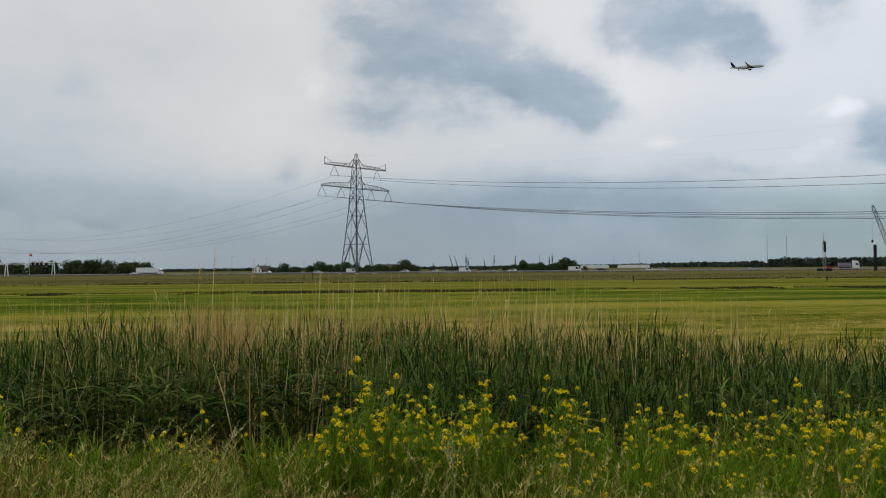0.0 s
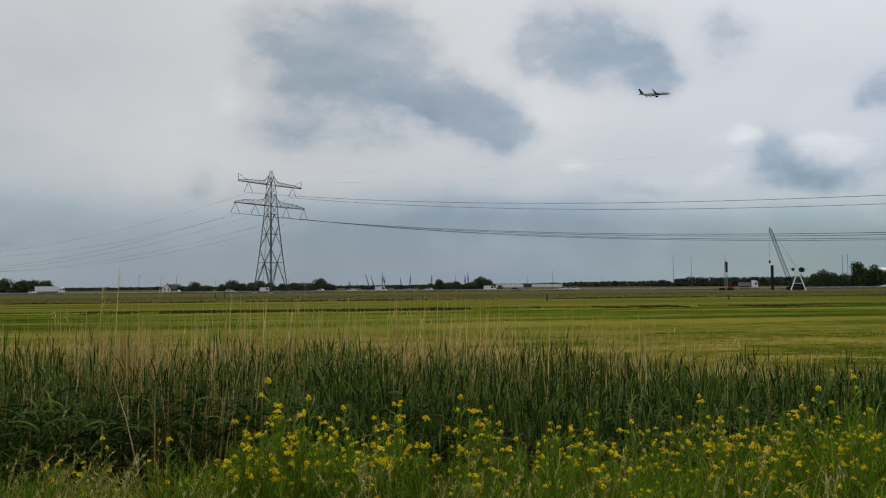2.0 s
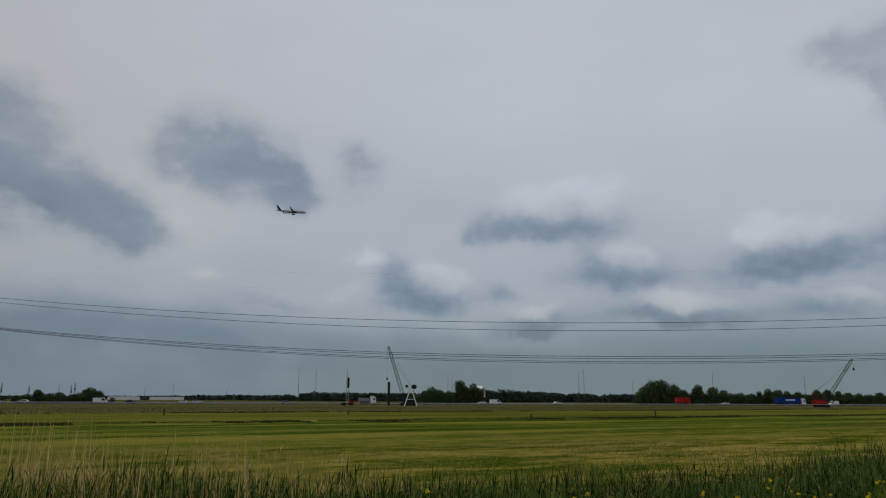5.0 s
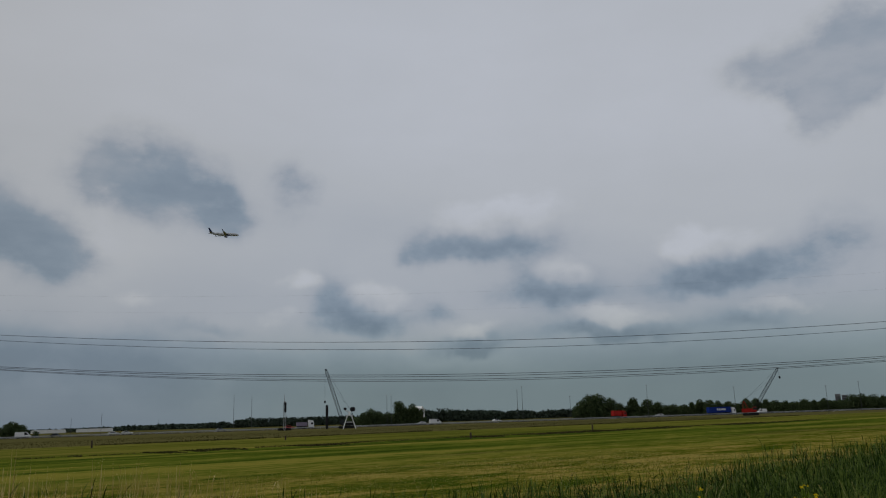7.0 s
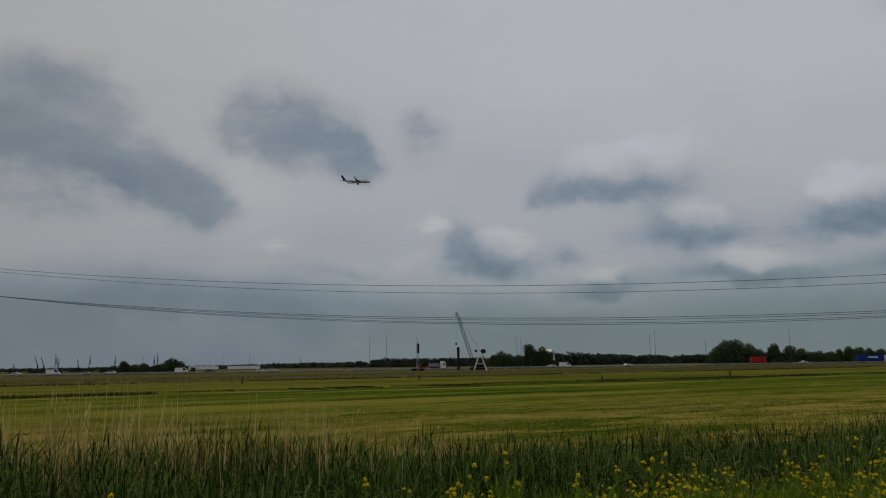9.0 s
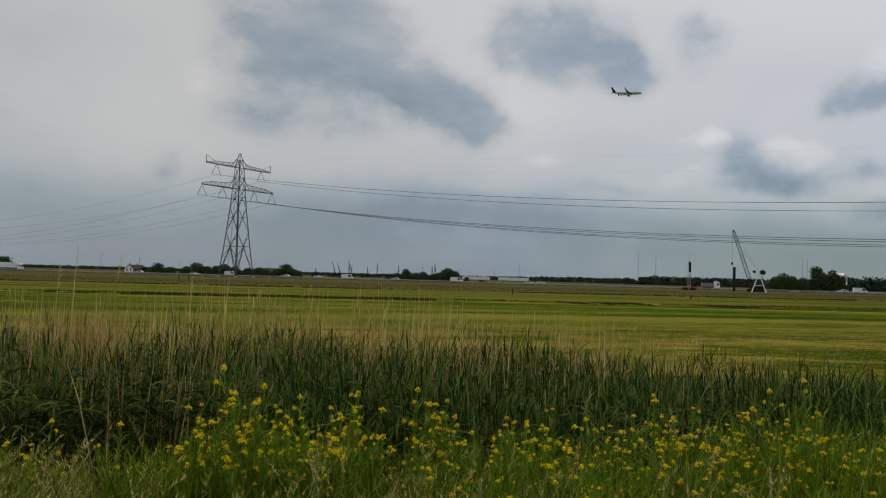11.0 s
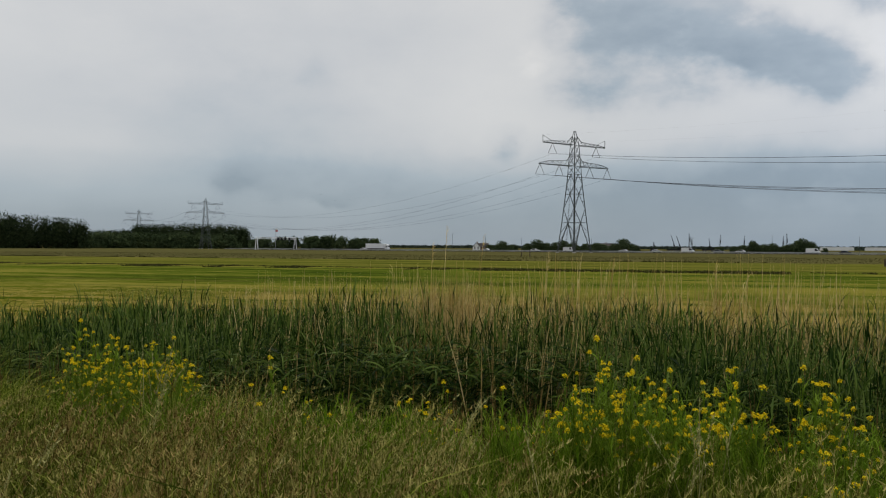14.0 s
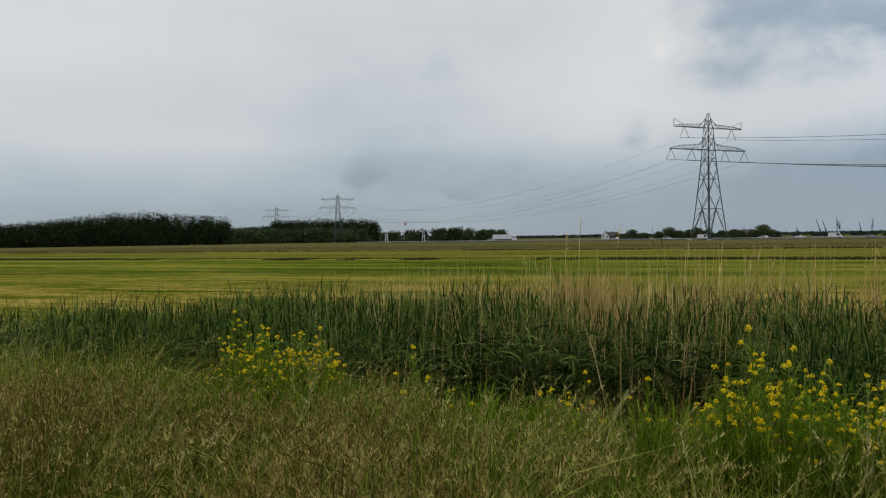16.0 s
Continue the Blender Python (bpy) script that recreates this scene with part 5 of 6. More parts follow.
# ---- airliner ----
def airliner():
    root = thing("airliner", (0, 0, 0), "white airliner with a dark tail flying under the clouds", "aircraft")
    g = Geo()
    g.lathe([(-19.0, 0.25, 1.0), (-17.5, 0.6, 0.85), (-14, 1.25, 0.45), (-10, 1.8, 0.1), (-7, 1.95, 0), (12, 1.95, 0), (15, 1.75, -0.1), (17, 1.3, -0.3), (18.2, 0.75, -0.45), (18.8, 0.15, -0.5)], 18, "x")
    part("fuselage", g, M_HULL, root, smooth=True)
    for s in (-1, 1):
        g = Geo()
        sec = [(2.6, -1.2, 7.2, 0.75), (0.0, -0.75, 4.4, 0.5), (-6.0, 0.55, 1.6, 0.22)]
        ring = []
        for (x, z, c, th), y in zip(sec, (1.4, 6.5, 17.0)):
            ring.append([(x + c * u, s * y, z + th * w) for u, w in ((0.5, 0), (0.25, 0.45), (-0.1, 0.5), (-0.5, 0.05), (-0.1, -0.35), (0.25, -0.4))])
        for a, b in zip(ring[:-1], ring[1:]):
            for i in range(6):
                j = (i + 1) % 6
                g.face(a[i], a[j], b[j], b[i])
        g.face(*ring[-1])
        w = part("wing", g, M_HULL, root)
        g = Geo()
        g.prism([(-6.7, 0.6), (-5.2, 0.6), (-6.8, 3.0), (-7.4, 3.0)], s * 17.0 - 0.06, s * 17.0 + 0.06)
        part("winglet", g, M_HULL_DARK, w)
        g = Geo()
        g.lathe([(-0.9, 0.55, 0), (0.4, 0.95, 0), (2.6, 1.05, 0), (3.0, 0.95, 0)], 14, "x")
        e = part("engine", g, M_HULL_DARK, root, "dark engine nacelle", smooth=True)
        e.location = (2.2, s * 5.2, -2.2)
        g = Geo()
        for z in (-0.08, 0.08):
            g.face((-14.8, s * 0.6, 1.0 + z), (-18.0, s * 0.6, 1.0 + z), (-19.4, s * 6.6, 1.5 + z * 0.5), (-18.0, s * 6.6, 1.5 + z * 0.5))
        part("tailplane", g, M_HULL, root)
    g = Geo()
    g.prism([(-13.0, 1.4), (-17.9, 1.2), (-20.0, 7.6), (-18.0, 7.6), (-14.6, 2.6)], -0.16, 0.16)
    part("fin", g, M_HULL_DARK, root, "dark blue tail fin", bevel=0.05)
    return root


plane = airliner()
at = bearing(-21.4, 1010)
plane.matrix_world = pose(at.x, at.y, 2.3 + 1010 * math.tan(radians(13.25)), 0, -3, -7)


# ---- reeds in the ditch ----
def reed_top(x):
    """Height above the meadow that the green reeds reach along the ditch."""
    return np.interp(x, [-22, -12.5, -7.5, -5, -1, 1.5, 5, 9, 14, 18, 24], [1.0, 1.14, 1.38, 1.53, 1.54, 1.45, 1.22, 1.10, 1.12, 1.36, 1.45])


def green_reeds(count, seed):
    rng = np.random.default_rng(seed)
    x = np.concatenate([rng.uniform(-9, 7, int(count * 0.6)), rng.uniform(-22, -9, int(count * 0.1)), rng.uniform(7, 23, int(count * 0.3))])
    n = len(x)
    y = 6.35 + 3.9 * rng.uniform(0, 1, n) ** 1.25
    keep = (y > 7.3 + 0.25 * np.sin(9 * x) + np.where(np.abs(x + 1.2) < 0.5, 0.25, 0.0)) | (np.abs(x + 1.2) > 0.5) & (wobble(x * 1.7, x * 0.3, 5) < 0.28)
    keep &= (y > 7.25 + 0.35 * wobble(x * 3.0, x * 0.7, 3)) | (x < -3.7) | (x > -0.55)
    x, y = x[keep], y[keep]
    n = len(x)
    top = reed_top(x) + 0.20 * wobble(x * 1.6, y * 1.1, 2) + rng.normal(0, 0.085, n) - 0.25 * np.clip(7.1 - y, 0, 1)
    z = np.minimum(land(x, y), -0.1)
    h = np.clip(top - z, 0.5, 2.6)
    lean, sway = rng.uniform(0, 6.28, n), rng.uniform(0.02, 0.12, n)
    root = np.stack([x, y, z], -1)
    pieces = [ribbons(root, h * 0.97, np.full(n, 0.007), lean, sway, 3, twist=rng.uniform(0, 3.14, n))]
    for k in range(8):
        u = 0.46 + 0.070 * k + rng.uniform(-0.04, 0.04, n)
        go = (0.35 * u + 0.65 * u ** 2) * sway * h
        at = root + np.stack([np.cos(lean) * go, np.sin(lean) * go, h * u * 0.97], -1)
        side = lean + k * 2.6 + rng.uniform(-0.7, 0.7, n)
        if k < 6:
            length, bend, wide = rng.uniform(0.15, 0.31, n), rng.uniform(0.7, 2.0, n), rng.uniform(0.015, 0.030, n)
        else:
            length, bend, wide = rng.uniform(0.16, 0.34, n), rng.uniform(0.12, 1.0 if k < 7 else 0.6, n), rng.uniform(0.010, 0.021, n)
        pieces.append(ribbons(at, length, wide, side, bend, 4 if k < 6 else 3, roll=rng.uniform(-1.2, 1.2, n)))
    v, t = gather(pieces)
    return tagged(new("green_reeds", soup("green_reeds", v, t, M_REED)), "dense dark green reeds growing along the ditch", "reeds", kind="stuff")


def dry_reeds(count, seed):
    rng = np.random.default_rng(seed)
    x = rng.normal(-0.6, 3.3, count)
    clump = rng.uniform(0, 1, count) < 0.11
    x[clump] = rng.normal(-2.6, 0.24, clump.sum())
    keep = (x > -8.5) & (x < 6.5)
    x, clump = x[keep], clump[keep]
    n = len(x)
    y = 10.7 - 3.2 * rng.uniform(0, 1, n) ** 2.4
    y[clump] = rng.normal(9.0, 0.3, clump.sum())
    reach = np.interp(x, [-8.5, -5, -2.5, 0, 3, 6.5], [1.35, 2.08, 2.3, 2.3, 2.1, 1.35])
    top = np.minimum(reed_top(x) - 0.02 + rng.exponential(0.36, n), reach + 0.05 * rng.normal(size=n)) + 0.12 * wobble(x * 2.0, y, 4)
    top[clump] = rng.uniform(1.6, 2.4, clump.sum())
    z = np.minimum(land(x, y), -0.1)
    h = np.clip(top - z, 0.6, 2.8)
    lean, sway = rng.normal(0.2, 1.5, n), np.abs(rng.normal(0.03, 0.11, n)) + np.where(rng.uniform(0, 1, n) < 0.06, 0.25, 0.0)
    root = np.stack([x, y, z], -1)
    face = rng.uniform(0, 3.14, n)
    wide = rng.uniform(0.006, 0.017, n)
    pieces = [ribbons(root, h, wide, lean, sway, 4, twist=face, taper=0.55), ribbons(root, h, wide, lean, sway, 4, twist=face + 1.57, taper=0.55)]
    for k in range(2):
        u = rng.uniform(0.55, 0.95, n)
        go = (0.35 * u + 0.65 * u ** 2) * sway * h
        at = root + np.stack([np.cos(lean) * go, np.sin(lean) * go, h * u * 0.96], -1)
        pieces.append(ribbons(at, rng.uniform(0.08, 0.22, n), rng.uniform(0.004, 0.007, n), rng.uniform(0, 6.28, n), rng.uniform(0.2, 0.9, n), 2))
    v, t = gather(pieces)
    return tagged(new("dry_reeds", soup("dry_reeds", v, t, M_DRY)), "pale dry reed stalks of last year above the green", "reeds", kind="stuff")


def reed_plumes(seed):
    """A few tall reeds of last year with a drooping plume."""
    rng = np.random.default_rng(seed)
    pieces = []
    for az, el in ((16.5, 1.5), (14.3, 1.1), (17.5, 0.3), (9.2, 0.0), (4.6, -0.7), (-2.4, -0.9)):
        y = rng.uniform(8.6, 9.6)
        top = 2.3 + y / math.cos(radians(az)) * math.tan(radians(el))
        x = -y * math.tan(radians(az))
        root = np.array([[x, y, -0.35]])
        h, lean, sway = np.array([top + 0.35]), np.array([rng.normal(0.2, 0.5)]), np.array([rng.uniform(0.02, 0.08)])
        pieces.append(ribbons(root, h, np.array([0.012]), lean, sway, 6, taper=0.6))
        pieces.append(ribbons(root, h, np.array([0.012]), lean, sway, 6, twist=lean * 0, taper=0.6))
        n = 30
        u = np.linspace(0.915, 1.0, n)
        go = (0.35 * u + 0.65 * u ** 2) * sway * h
        at = root + np.stack([np.cos(lean) * go, np.sin(lean) * go, h * u * (1 - 0.45 * sway * u ** 1.5)], -1)
        pieces.append(ribbons(at, rng.uniform(0.04, 0.09, n), rng.uniform(0.003, 0.007, n), rng.normal(0.1, 0.6, n), rng.uniform(0.4, 1.6, n), 3, taper=0.5))
    v, t = gather(pieces)
    return tagged(new("reed_plumes", soup("reed_plumes", v, t, M_DRY)), "tall dry reeds with drooping plumes", "reeds", kind="stuff")


def dead_stems(count, seed, x0=-10, x1=10, tall=1.0):
    rng = np.random.default_rng(seed)
    x, y = rng.uniform(x0, x1, count), 5.8 + 3.0 * rng.uniform(0, 1, count) ** 1.8
    n = count
    h = tall * rng.uniform(0.5, 1.5, n)
    v, t = ribbons(np.stack([x, y, np.minimum(land(x, y), 0.1) - 0.03], -1), h, np.full(n, 0.014), rng.uniform(0, 6.28, n), rng.uniform(0.02, 0.5, n), 2, twist=rng.uniform(0, 3.1, n))
    return tagged(new("dead_stems", soup("dead_stems", v, t, M_DEAD)), "brown dead stems at the foot of the reeds", "reeds", kind="stuff")


green_reeds(18500, 21)
dry_reeds(3000, 22)
reed_plumes(27)
dead_stems(6000, 23)
dead_stems(2600, 24, -2.0, -0.4, 1.12)


# ---- verge vegetation ----
def verge_grass(name, count, x0, x1, y0, y1, tall, wide, bend, material, label, seed, gate=-2.0):
    rng = np.random.default_rng(seed)
    per = 26
    cx, cy = rng.uniform(x0, x1, count // per), rng.uniform(y0, y1, count // per)
    k = rng.integers(0, len(cx), count)
    dx, dy = rng.normal(0, 0.055, count), rng.normal(0, 0.055, count)
    x, y = cx[k] + dx, cy[k] + dy
    tuft = rng.uniform(0.6, 1.15, len(cx))[k]
    out = np.arctan2(dy, dx) + rng.normal(0, 0.7, count)
    keep = wobble(x * 0.8, y * 0.9, seed) > gate
    x, y, tuft, out = x[keep], y[keep], tuft[keep], out[keep]
    n = len(x)
    h = tall * tuft * rng.uniform(0.55, 1.15, n) * (0.90 + 0.34 * wobble(x * 2.1, y * 2.4, seed)) * np.where(y < 6, np.interp(x, [-1.4, -0.6, 8, 10], [0.86, 0.74, 0.74, 0.9]), 1.0)
    v, t = ribbons(np.stack([x, y, land(x, y) - 0.01], -1), h, wide * rng.uniform(0.6, 1.4, n), out, bend * rng.uniform(0.15, 1.5, n), 3, roll=rng.uniform(-1.0, 1.0, n))
    return tagged(new(name, soup(name, v, t, material)), label, "grass", kind="stuff")


verge_grass("verge_grass", 100000, -9.5, 10.5, 2.2, 6.4, 0.80, 0.009, 1.0, M_GRASS, "tall green grass on the verge before the ditch", 41)
verge_grass("verge_grass", 16000, -11.0, 11.5, -7.0, 2.2, 0.34, 0.012, 0.7, M_GRASS, "short green grass on the verge beside the ditch", 46)
verge_grass("verge_grass", 26000, -9.0, 9.5, 2.6, 5.2, 0.98, 0.007, 0.5, M_GRASS, "long pale green grass blades on the verge", 45)
verge_grass("bank_grass", 26000, 4.5, 26, 5.2, 10.8, 0.95, 0.012, 0.5, M_GRASS, "rank green grass on the ditch bank", 42)
verge_grass("bank_grass", 22000, 4.0, 24, 6.0, 11.2, 1.35, 0.010, 0.35, M_FESCUE, "brownish seeding grass on the ditch bank", 43)
verge_grass("bank_grass", 16000, -26, -5.0, 5.0, 8.0, 0.9, 0.012, 0.5, M_GRASS, "rank green grass on the ditch bank", 44)


verge_grass("bank_grass", 30000, 10.0, 24, 3.2, 8.5, 1.05, 0.012, 0.5, M_REED, "rank green grass on the ditch bank", 47)
verge_grass("bank_sedge", 26000, 9.0, 24, 4.5, 8.8, 1.15, 0.012, 0.4, M_REED, "dense dark sedge on the ditch bank", 48)


def seeding_grass(name, count, x0, x1, y0, y1, density, material, label, seed, tall, plume, loose, near=(1.0, 0.9, 0.3, 0.1), nod=0.95):
    """Grass stalks with feathery seed heads; plume: length of the head, loose: how far its branches stand off."""
    rng = np.random.default_rng(seed)
    per = 9
    cx, cy, way = rng.uniform(x0, x1, count // per), rng.uniform(y0, y1, count // per), rng.normal(0.3, 0.9, count // per)
    k = rng.integers(0, len(cx), count)
    x, y = cx[k] + rng.normal(0, 0.07, count), cy[k] + rng.normal(0, 0.07, count)
    keep = rng.uniform(0, 1, count) < np.interp(x, [-9, -3, -1, 1.5, 6], density) * np.interp(y, [2.2, 3.5, 4.3, 5.6], near) * np.clip(0.55 + 1.1 * wobble(x * 1.7, y * 2.1, seed), 0.08, 1.5)
    x, y, way = x[keep], y[keep], way[k][keep]
    n = len(x)
    h = tall * rng.uniform(0.7, 1.1, n) * (0.94 + 0.2 * wobble(x * 2.3, y * 2.6, seed + 1))
    lean, sway = way + rng.normal(0, 0.5, n), rng.uniform(0.15, nod, n)
    root = np.stack([x, y, land(x, y)], -1)
    pieces = [ribbons(root, h, np.full(n, 0.0045), lean, sway, 3, twist=rng.uniform(0, 3.1, n), taper=0.6)]
    steps = 30
    for k in range(steps):
        u = 1 - plume * (1 - k / steps)
        go = (0.35 * u + 0.65 * u ** 2) * sway * h
        at = root + np.stack([np.cos(lean) * go, np.sin(lean) * go, h * u * (1 - 0.45 * sway * u ** 1.5)], -1)
        spread = math.sin(math.pi * (0.12 + 0.80 * k / steps))
        pieces.append(ribbons(at, rng.uniform(0.4, 1.3, n) * loose * (0.35 + spread), rng.uniform(0.008, 0.018, n), rng.uniform(0, 6.28, n), rng.uniform(0.1, 1.1, n), 1))
    v, t = gather(pieces)
    return tagged(new(name, soup(name, v, t, material)), label, "grass", kind="stuff")


seeding_grass("seeding_grass", 9000, -9.5, 9.5, 2.2, 5.6, [0.6, 0.7, 0.6, 0.35, 0.3], M_STRAW, "tan grass with feathery seed heads on the verge", 51, 0.88, 0.30, 0.036)
seeding_grass("red_fescue", 9000, -9.5, -0.6, 2.2, 4.6, [1.0, 0.9, 0.5, 0.0, 0.0], M_FESCUE, "reddish brown seeding fescue on the verge", 52, 0.78, 0.36, 0.034)
seeding_grass("pale_grass", 1000, -9.0, 9.0, 2.4, 5.8, [0.8, 0.8, 0.8, 0.7, 0.7], M_PALE, "pale upright grass spikes on the verge", 53, 0.98, 0.22, 0.018, (0.9, 1.0, 0.7, 0.3), 0.45)

seeding_grass("seeding_grass", 700, -0.2, 1.0, 2.5, 3.8, [1, 1, 1, 1, 1], M_STRAW, "tan grass with feathery seed heads before the flowers", 56, 0.80, 0.34, 0.040, (1.0, 1.0, 1.0, 1.0), 0.7)
seeding_grass("seeding_grass", 260, -2.1, -0.9, 3.4, 4.8, [1, 1, 1, 1, 1], M_STRAW, "tan grass with feathery seed heads before the reeds", 57, 0.84, 0.34, 0.045, (1.0, 1.0, 1.0, 1.0))


def herb_patches(seed):
    """Feathery bright green herbs among the flowers."""
    rng = np.random.default_rng(seed)
    pieces = []
    for cx, cy, rx, ry, count, tall in ((3.1, 4.7, 0.9, 0.5, 420, 0.92), (1.2, 4.5, 1.0, 0.6, 380, 0.74), (-0.35, 4.7, 0.75, 0.5, 420, 0.82), (-1.5, 4.4, 0.9, 0.5, 240, 0.66), (-3.6, 5.0, 1.0, 0.5, 240, 0.66), (5.0, 4.6, 1.1, 0.7, 260, 0.74), (7.2, 4.7, 1.3, 0.7, 220, 0.72), (-1.95, 4.25, 0.75, 0.5, 420, 0.74), (-1.45, 3.55, 0.6, 0.4, 220, 0.60), (2.2, 4.0, 1.6, 0.5, 420, 0.66), (4.2, 3.9, 1.4, 0.5, 200, 0.62), (-2.9, 4.7, 0.7, 0.4, 200, 0.62)):
        a, r = rng.uniform(0, 6.28, count), np.sqrt(rng.uniform(0, 1, count))
        x, y = cx + np.cos(a) * r * rx, cy + np.sin(a) * r * ry
        h = tall * rng.uniform(0.6, 1.05, count) * (1 - 0.25 * r)
        lean, sway = rng.uniform(0, 6.28, count), rng.uniform(0.05, 0.3, count)
        root = np.stack([x, y, land(x, y)], -1)
        pieces.append(ribbons(root, h, np.full(count, 0.006), lean, sway, 3))
        for k in range(22):
            u = 0.25 + 0.034 * k
            go = (0.35 * u + 0.65 * u ** 2) * sway * h
            at = root + np.stack([np.cos(lean) * go, np.sin(lean) * go, h * u * (1 - 0.45 * sway * u ** 1.5)], -1)
            pieces.append(ribbons(at, rng.uniform(0.05, 0.13, count), rng.uniform(0.003, 0.009, count), rng.uniform(0, 6.28, count), rng.uniform(0.2, 1.0, count), 2))
    v, t = gather(pieces)
    return tagged(new("feathery_herbs", soup("feathery_herbs", v, t, M_HERB)), "bright green feathery herbs among the yellow flowers", "herbs", kind="stuff")


herb_patches(55)


# ---- yellow flowering plants ----
def head_mesh(seed, wide, high):
    """A dome of small four-petalled flowers with buds on top."""
    rng = np.random.default_rng(seed)
    n = 19
    u = np.arange(n) + 0.5
    phi, cosv = u * 2.39996, 1 - 0.95 * u / n
    r = np.sqrt(1 - cosv ** 2)
    d = np.stack([np.cos(phi) * r, np.sin(phi) * r, cosv], -1)
    c = d * np.array([wide, wide, high]) * rng.uniform(0.65, 1.3, (n, 1)) - np.array([0, 0, 0.012]) * rng.uniform(0, 1, (n, 1))
    vs, ts = [], []
    for i in range(n):
        nrm = d[i] + rng.normal(0, 0.25, 3)
        nrm /= np.linalg.norm(nrm)
        a = np.cross(nrm, [0.3, 0.9, 0.2])
        a /= np.linalg.norm(a)
        b = np.cross(nrm, a)
        s = 0.0074 * rng.uniform(0.65, 1.15)
        for q in range(4):
            g0 = q * math.pi / 2 + i
            o = a * math.cos(g0) + b * math.sin(g0)
            w = -a * math.sin(g0) + b * math.cos(g0)
            k = len(vs)
            vs += [c[i], c[i] + (o * 0.8 + w * 0.55 + nrm * 0.2) * s, c[i] + (o * 1.25 + nrm * 0.35) * s, c[i] + (o * 0.8 - w * 0.55 + nrm * 0.2) * s]
            ts += [(k, k + 1, k + 2), (k, k + 2, k + 3)]
    return soup("flower_head", np.array(vs), np.array(ts), M_PETAL)


HEADS = [head_mesh(1, 0.020, 0.024), head_mesh(2, 0.015, 0.026), head_mesh(3, 0.024, 0.020)]


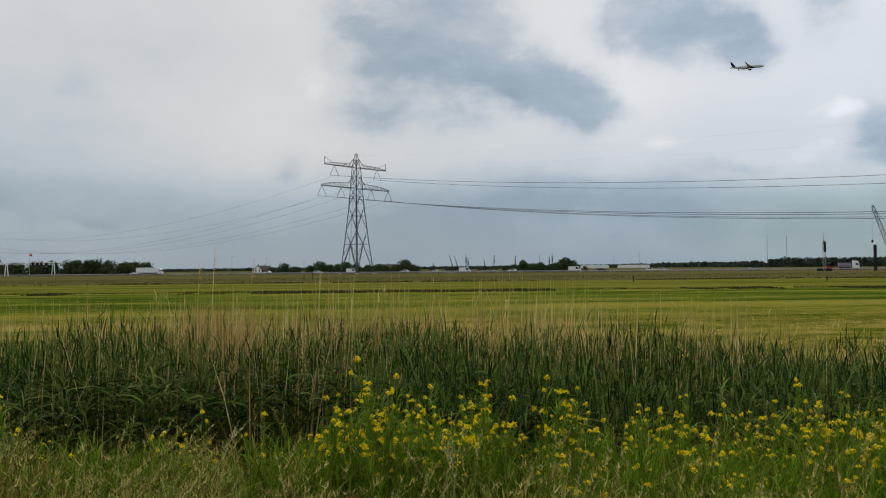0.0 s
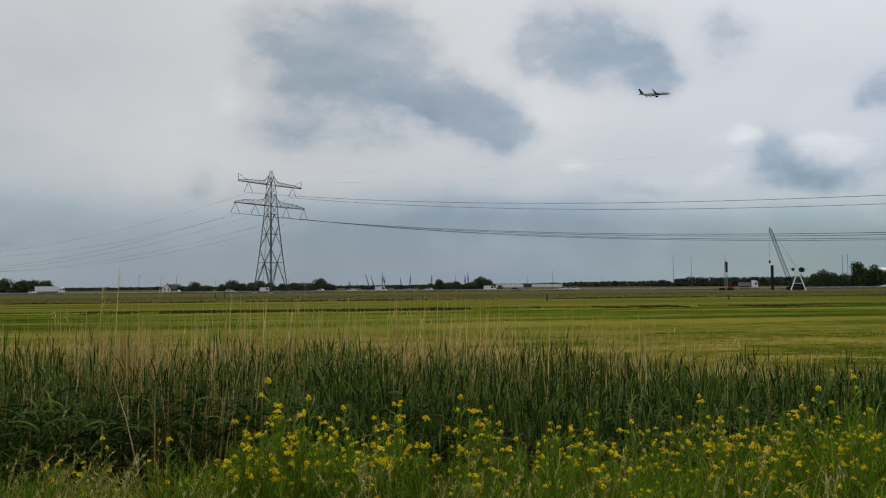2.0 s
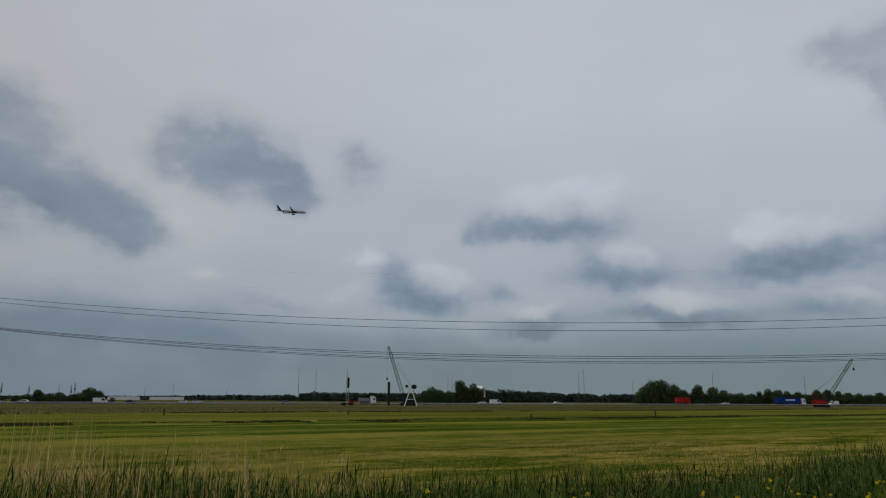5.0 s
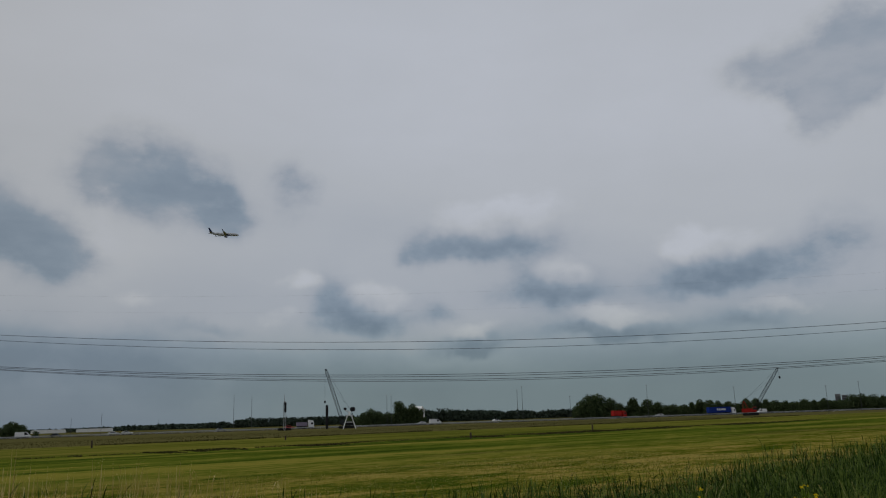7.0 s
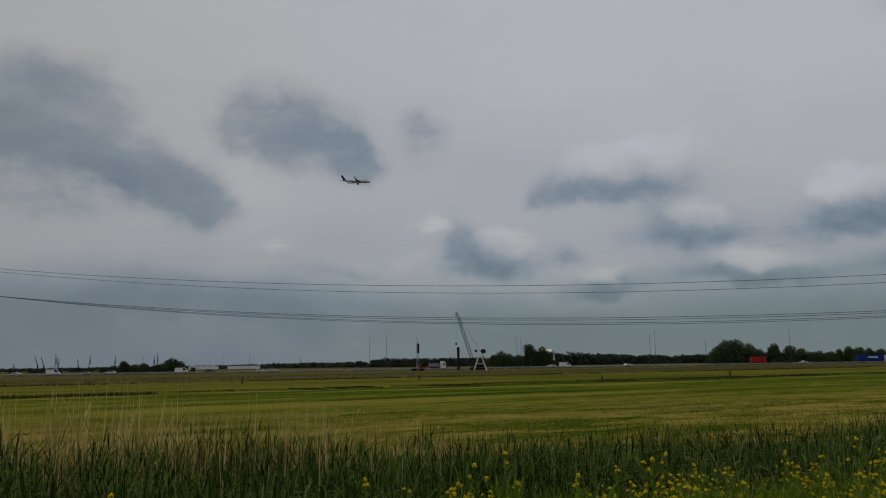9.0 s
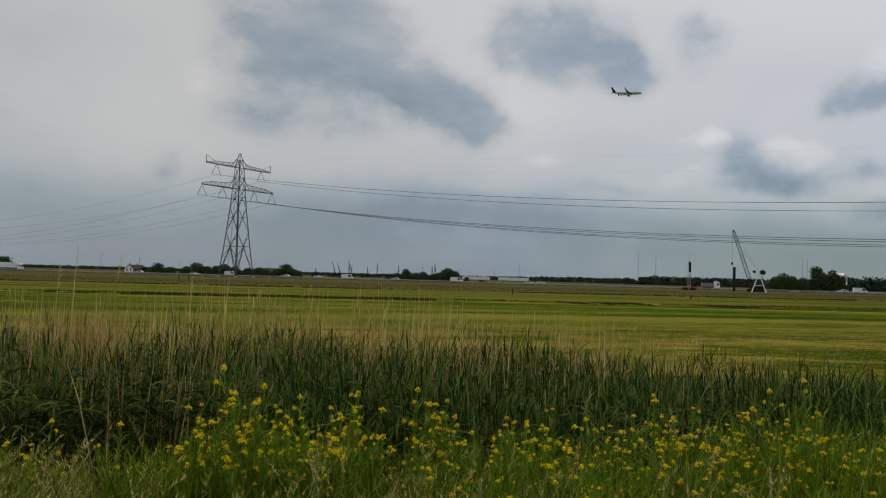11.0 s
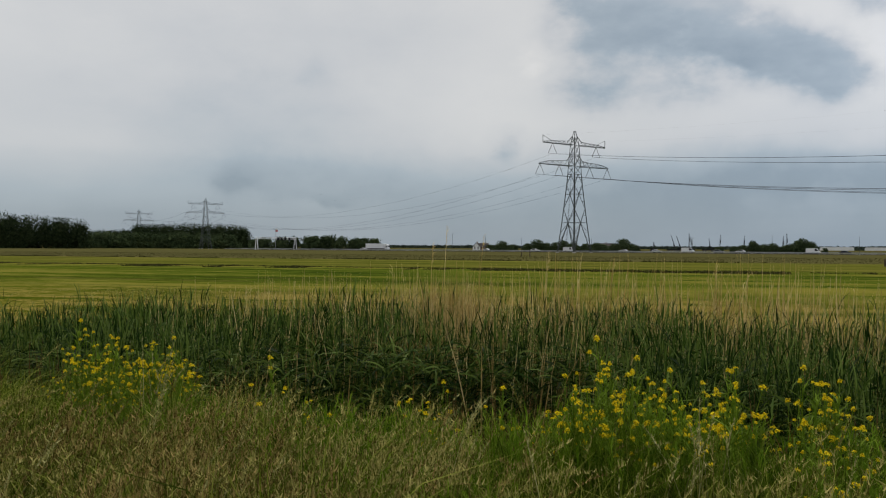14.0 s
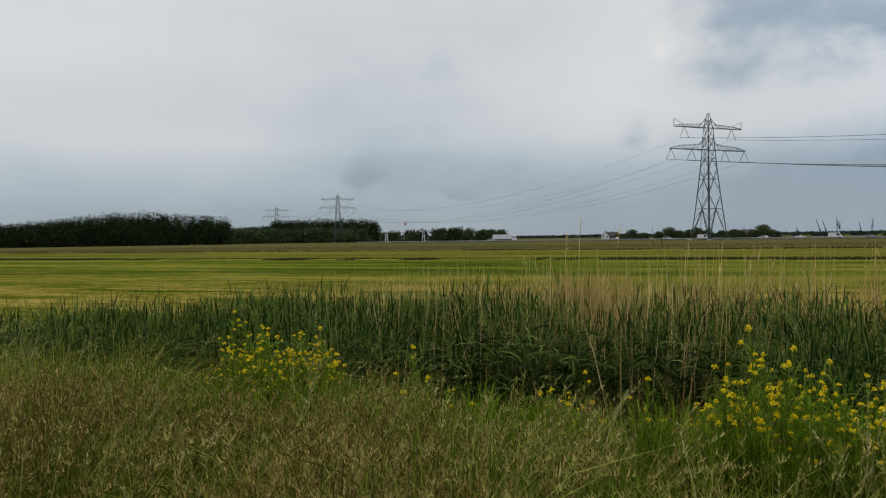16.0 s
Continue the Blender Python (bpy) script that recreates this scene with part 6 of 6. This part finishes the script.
def flower_plant(seed, height, branches):
    rng = np.random.default_rng(seed)
    root = thing("flowering_plant", (0, 0, 0), "yellow flowering mustard plant growing on the verge", "wild flower", "yellow wild flowers")
    g = Geo()
    tips = []
    top = Vector((rng.normal() * 0.05, rng.normal() * 0.05, height))
    spine = [Vector((0, 0, -0.03)), top * 0.35 + Vector((rng.normal() * 0.02, rng.normal() * 0.02, 0)), top * 0.7, top]
    g.line(spine, [0.006, 0.005, 0.004, 0.0025], 4)
    tips.append(top)
    lv, lt, ld, lb, ll = [], [], [], [], []
    for i in range(branches):
        u = 0.40 + 0.45 * i / max(1, branches - 1)
        s = top * u
        ang = i * 2.4 + rng.uniform(-0.5, 0.5)
        out = rng.uniform(0.06, 0.17)
        e = Vector((s.x + math.cos(ang) * out, s.y + math.sin(ang) * out, height * rng.uniform(0.66, 1.0)))
        mid = s.lerp(e, 0.5) + Vector((math.cos(ang) * 0.03, math.sin(ang) * 0.03, -0.02))
        g.line([s, mid, e], [0.0035, 0.003, 0.002], 3)
        tips.append(e)
        lv.append(tuple(s))
        ld.append(ang)
        ll.append(rng.uniform(0.09, 0.17))
    part("stem", g, M_STEM, root)
    for i in range(38):
        u = rng.uniform(0.12, 0.88)
        lv.append(tuple(top * u))
        ld.append(rng.uniform(0, 6.28))
        ll.append(rng.uniform(0.08, 0.20) * (1.2 - 0.6 * u))
    # seed pods and thin side leaves below every flower head
    for p in tips:
        for i in range(6):
            lv.append((p.x, p.y, p.z - 0.03 - 0.022 * i))
            ld.append(rng.uniform(0, 6.28))
            ll.append(rng.uniform(0.03, 0.05))
    n = len(lv)
    wide = np.where(np.array(ll) < 0.055, 0.004, 0.013)
    v, t = ribbons(np.array(lv), np.array(ll), wide * rng.uniform(0.7, 1.2, n), np.array(ld), rng.uniform(0.5, 1.3, n), 3)
    part("leaves", soup("leaves", v, t, M_STEM), M_STEM, root)
    for i, p in enumerate(tips):
        h = part("flower_head", HEADS[(i + seed) % 3], M_PETAL, root, "bright yellow flower cluster" if i == 0 else "")
        h.matrix_local = pose(p.x, p.y, p.z - 0.005, rng.uniform(-14, 14), rng.uniform(-14, 14), rng.uniform(0, 360)) @ Matrix.Scale(rng.uniform(0.52, 1.02), 4)
    return root


PLANTS = [flower_plant(61, 0.95, 6), flower_plant(62, 0.82, 8), flower_plant(63, 1.05, 5), flower_plant(64, 0.7, 7), flower_plant(65, 0.9, 9)]
PLANT_SPOTS = []


def plant_patch(count, cx, cy, rx, ry, seed, tall=1.0):
    rng = np.random.default_rng(seed)
    for i in range(count):
        a, r = rng.uniform(0, 6.28), math.sqrt(rng.uniform(0, 1))
        PLANT_SPOTS.append((cx + math.cos(a) * r * rx, cy + math.sin(a) * r * ry, tall * rng.uniform(0.62, 1.12), rng.uniform(0, 360)))


plant_patch(46, -0.15, 4.75, 0.62, 0.5, 1, 0.92)
plant_patch(60, 2.0, 4.7, 1.6, 0.6, 2, 0.86)
plant_patch(24, 1.8, 3.7, 1.5, 0.6, 8, 0.68)
plant_patch(52, 3.7, 4.6, 1.3, 0.8, 3, 0.84)
plant_patch(20, 4.0, 3.5, 1.6, 0.6, 9, 0.68)
plant_patch(34, 5.6, 4.5, 1.3, 0.9, 4, 0.80)
plant_patch(24, 7.6, 4.7, 1.2, 1.0, 5, 0.84)
plant_patch(52, -4.25, 5.3, 0.62, 0.4, 6, 0.86)
plant_patch(10, -1.6, 4.7, 1.2, 0.4, 7, 0.85)
for i, (x, y, k, turn) in enumerate(PLANT_SPOTS):
    at = pose(x, y, float(land(np.array(x), np.array(y))), 0, 0, turn)
    p = PLANTS[i] if i < len(PLANTS) else copy_thing(PLANTS[i % len(PLANTS)], at)
    p.matrix_world = at
    p.scale = (k, k, k)
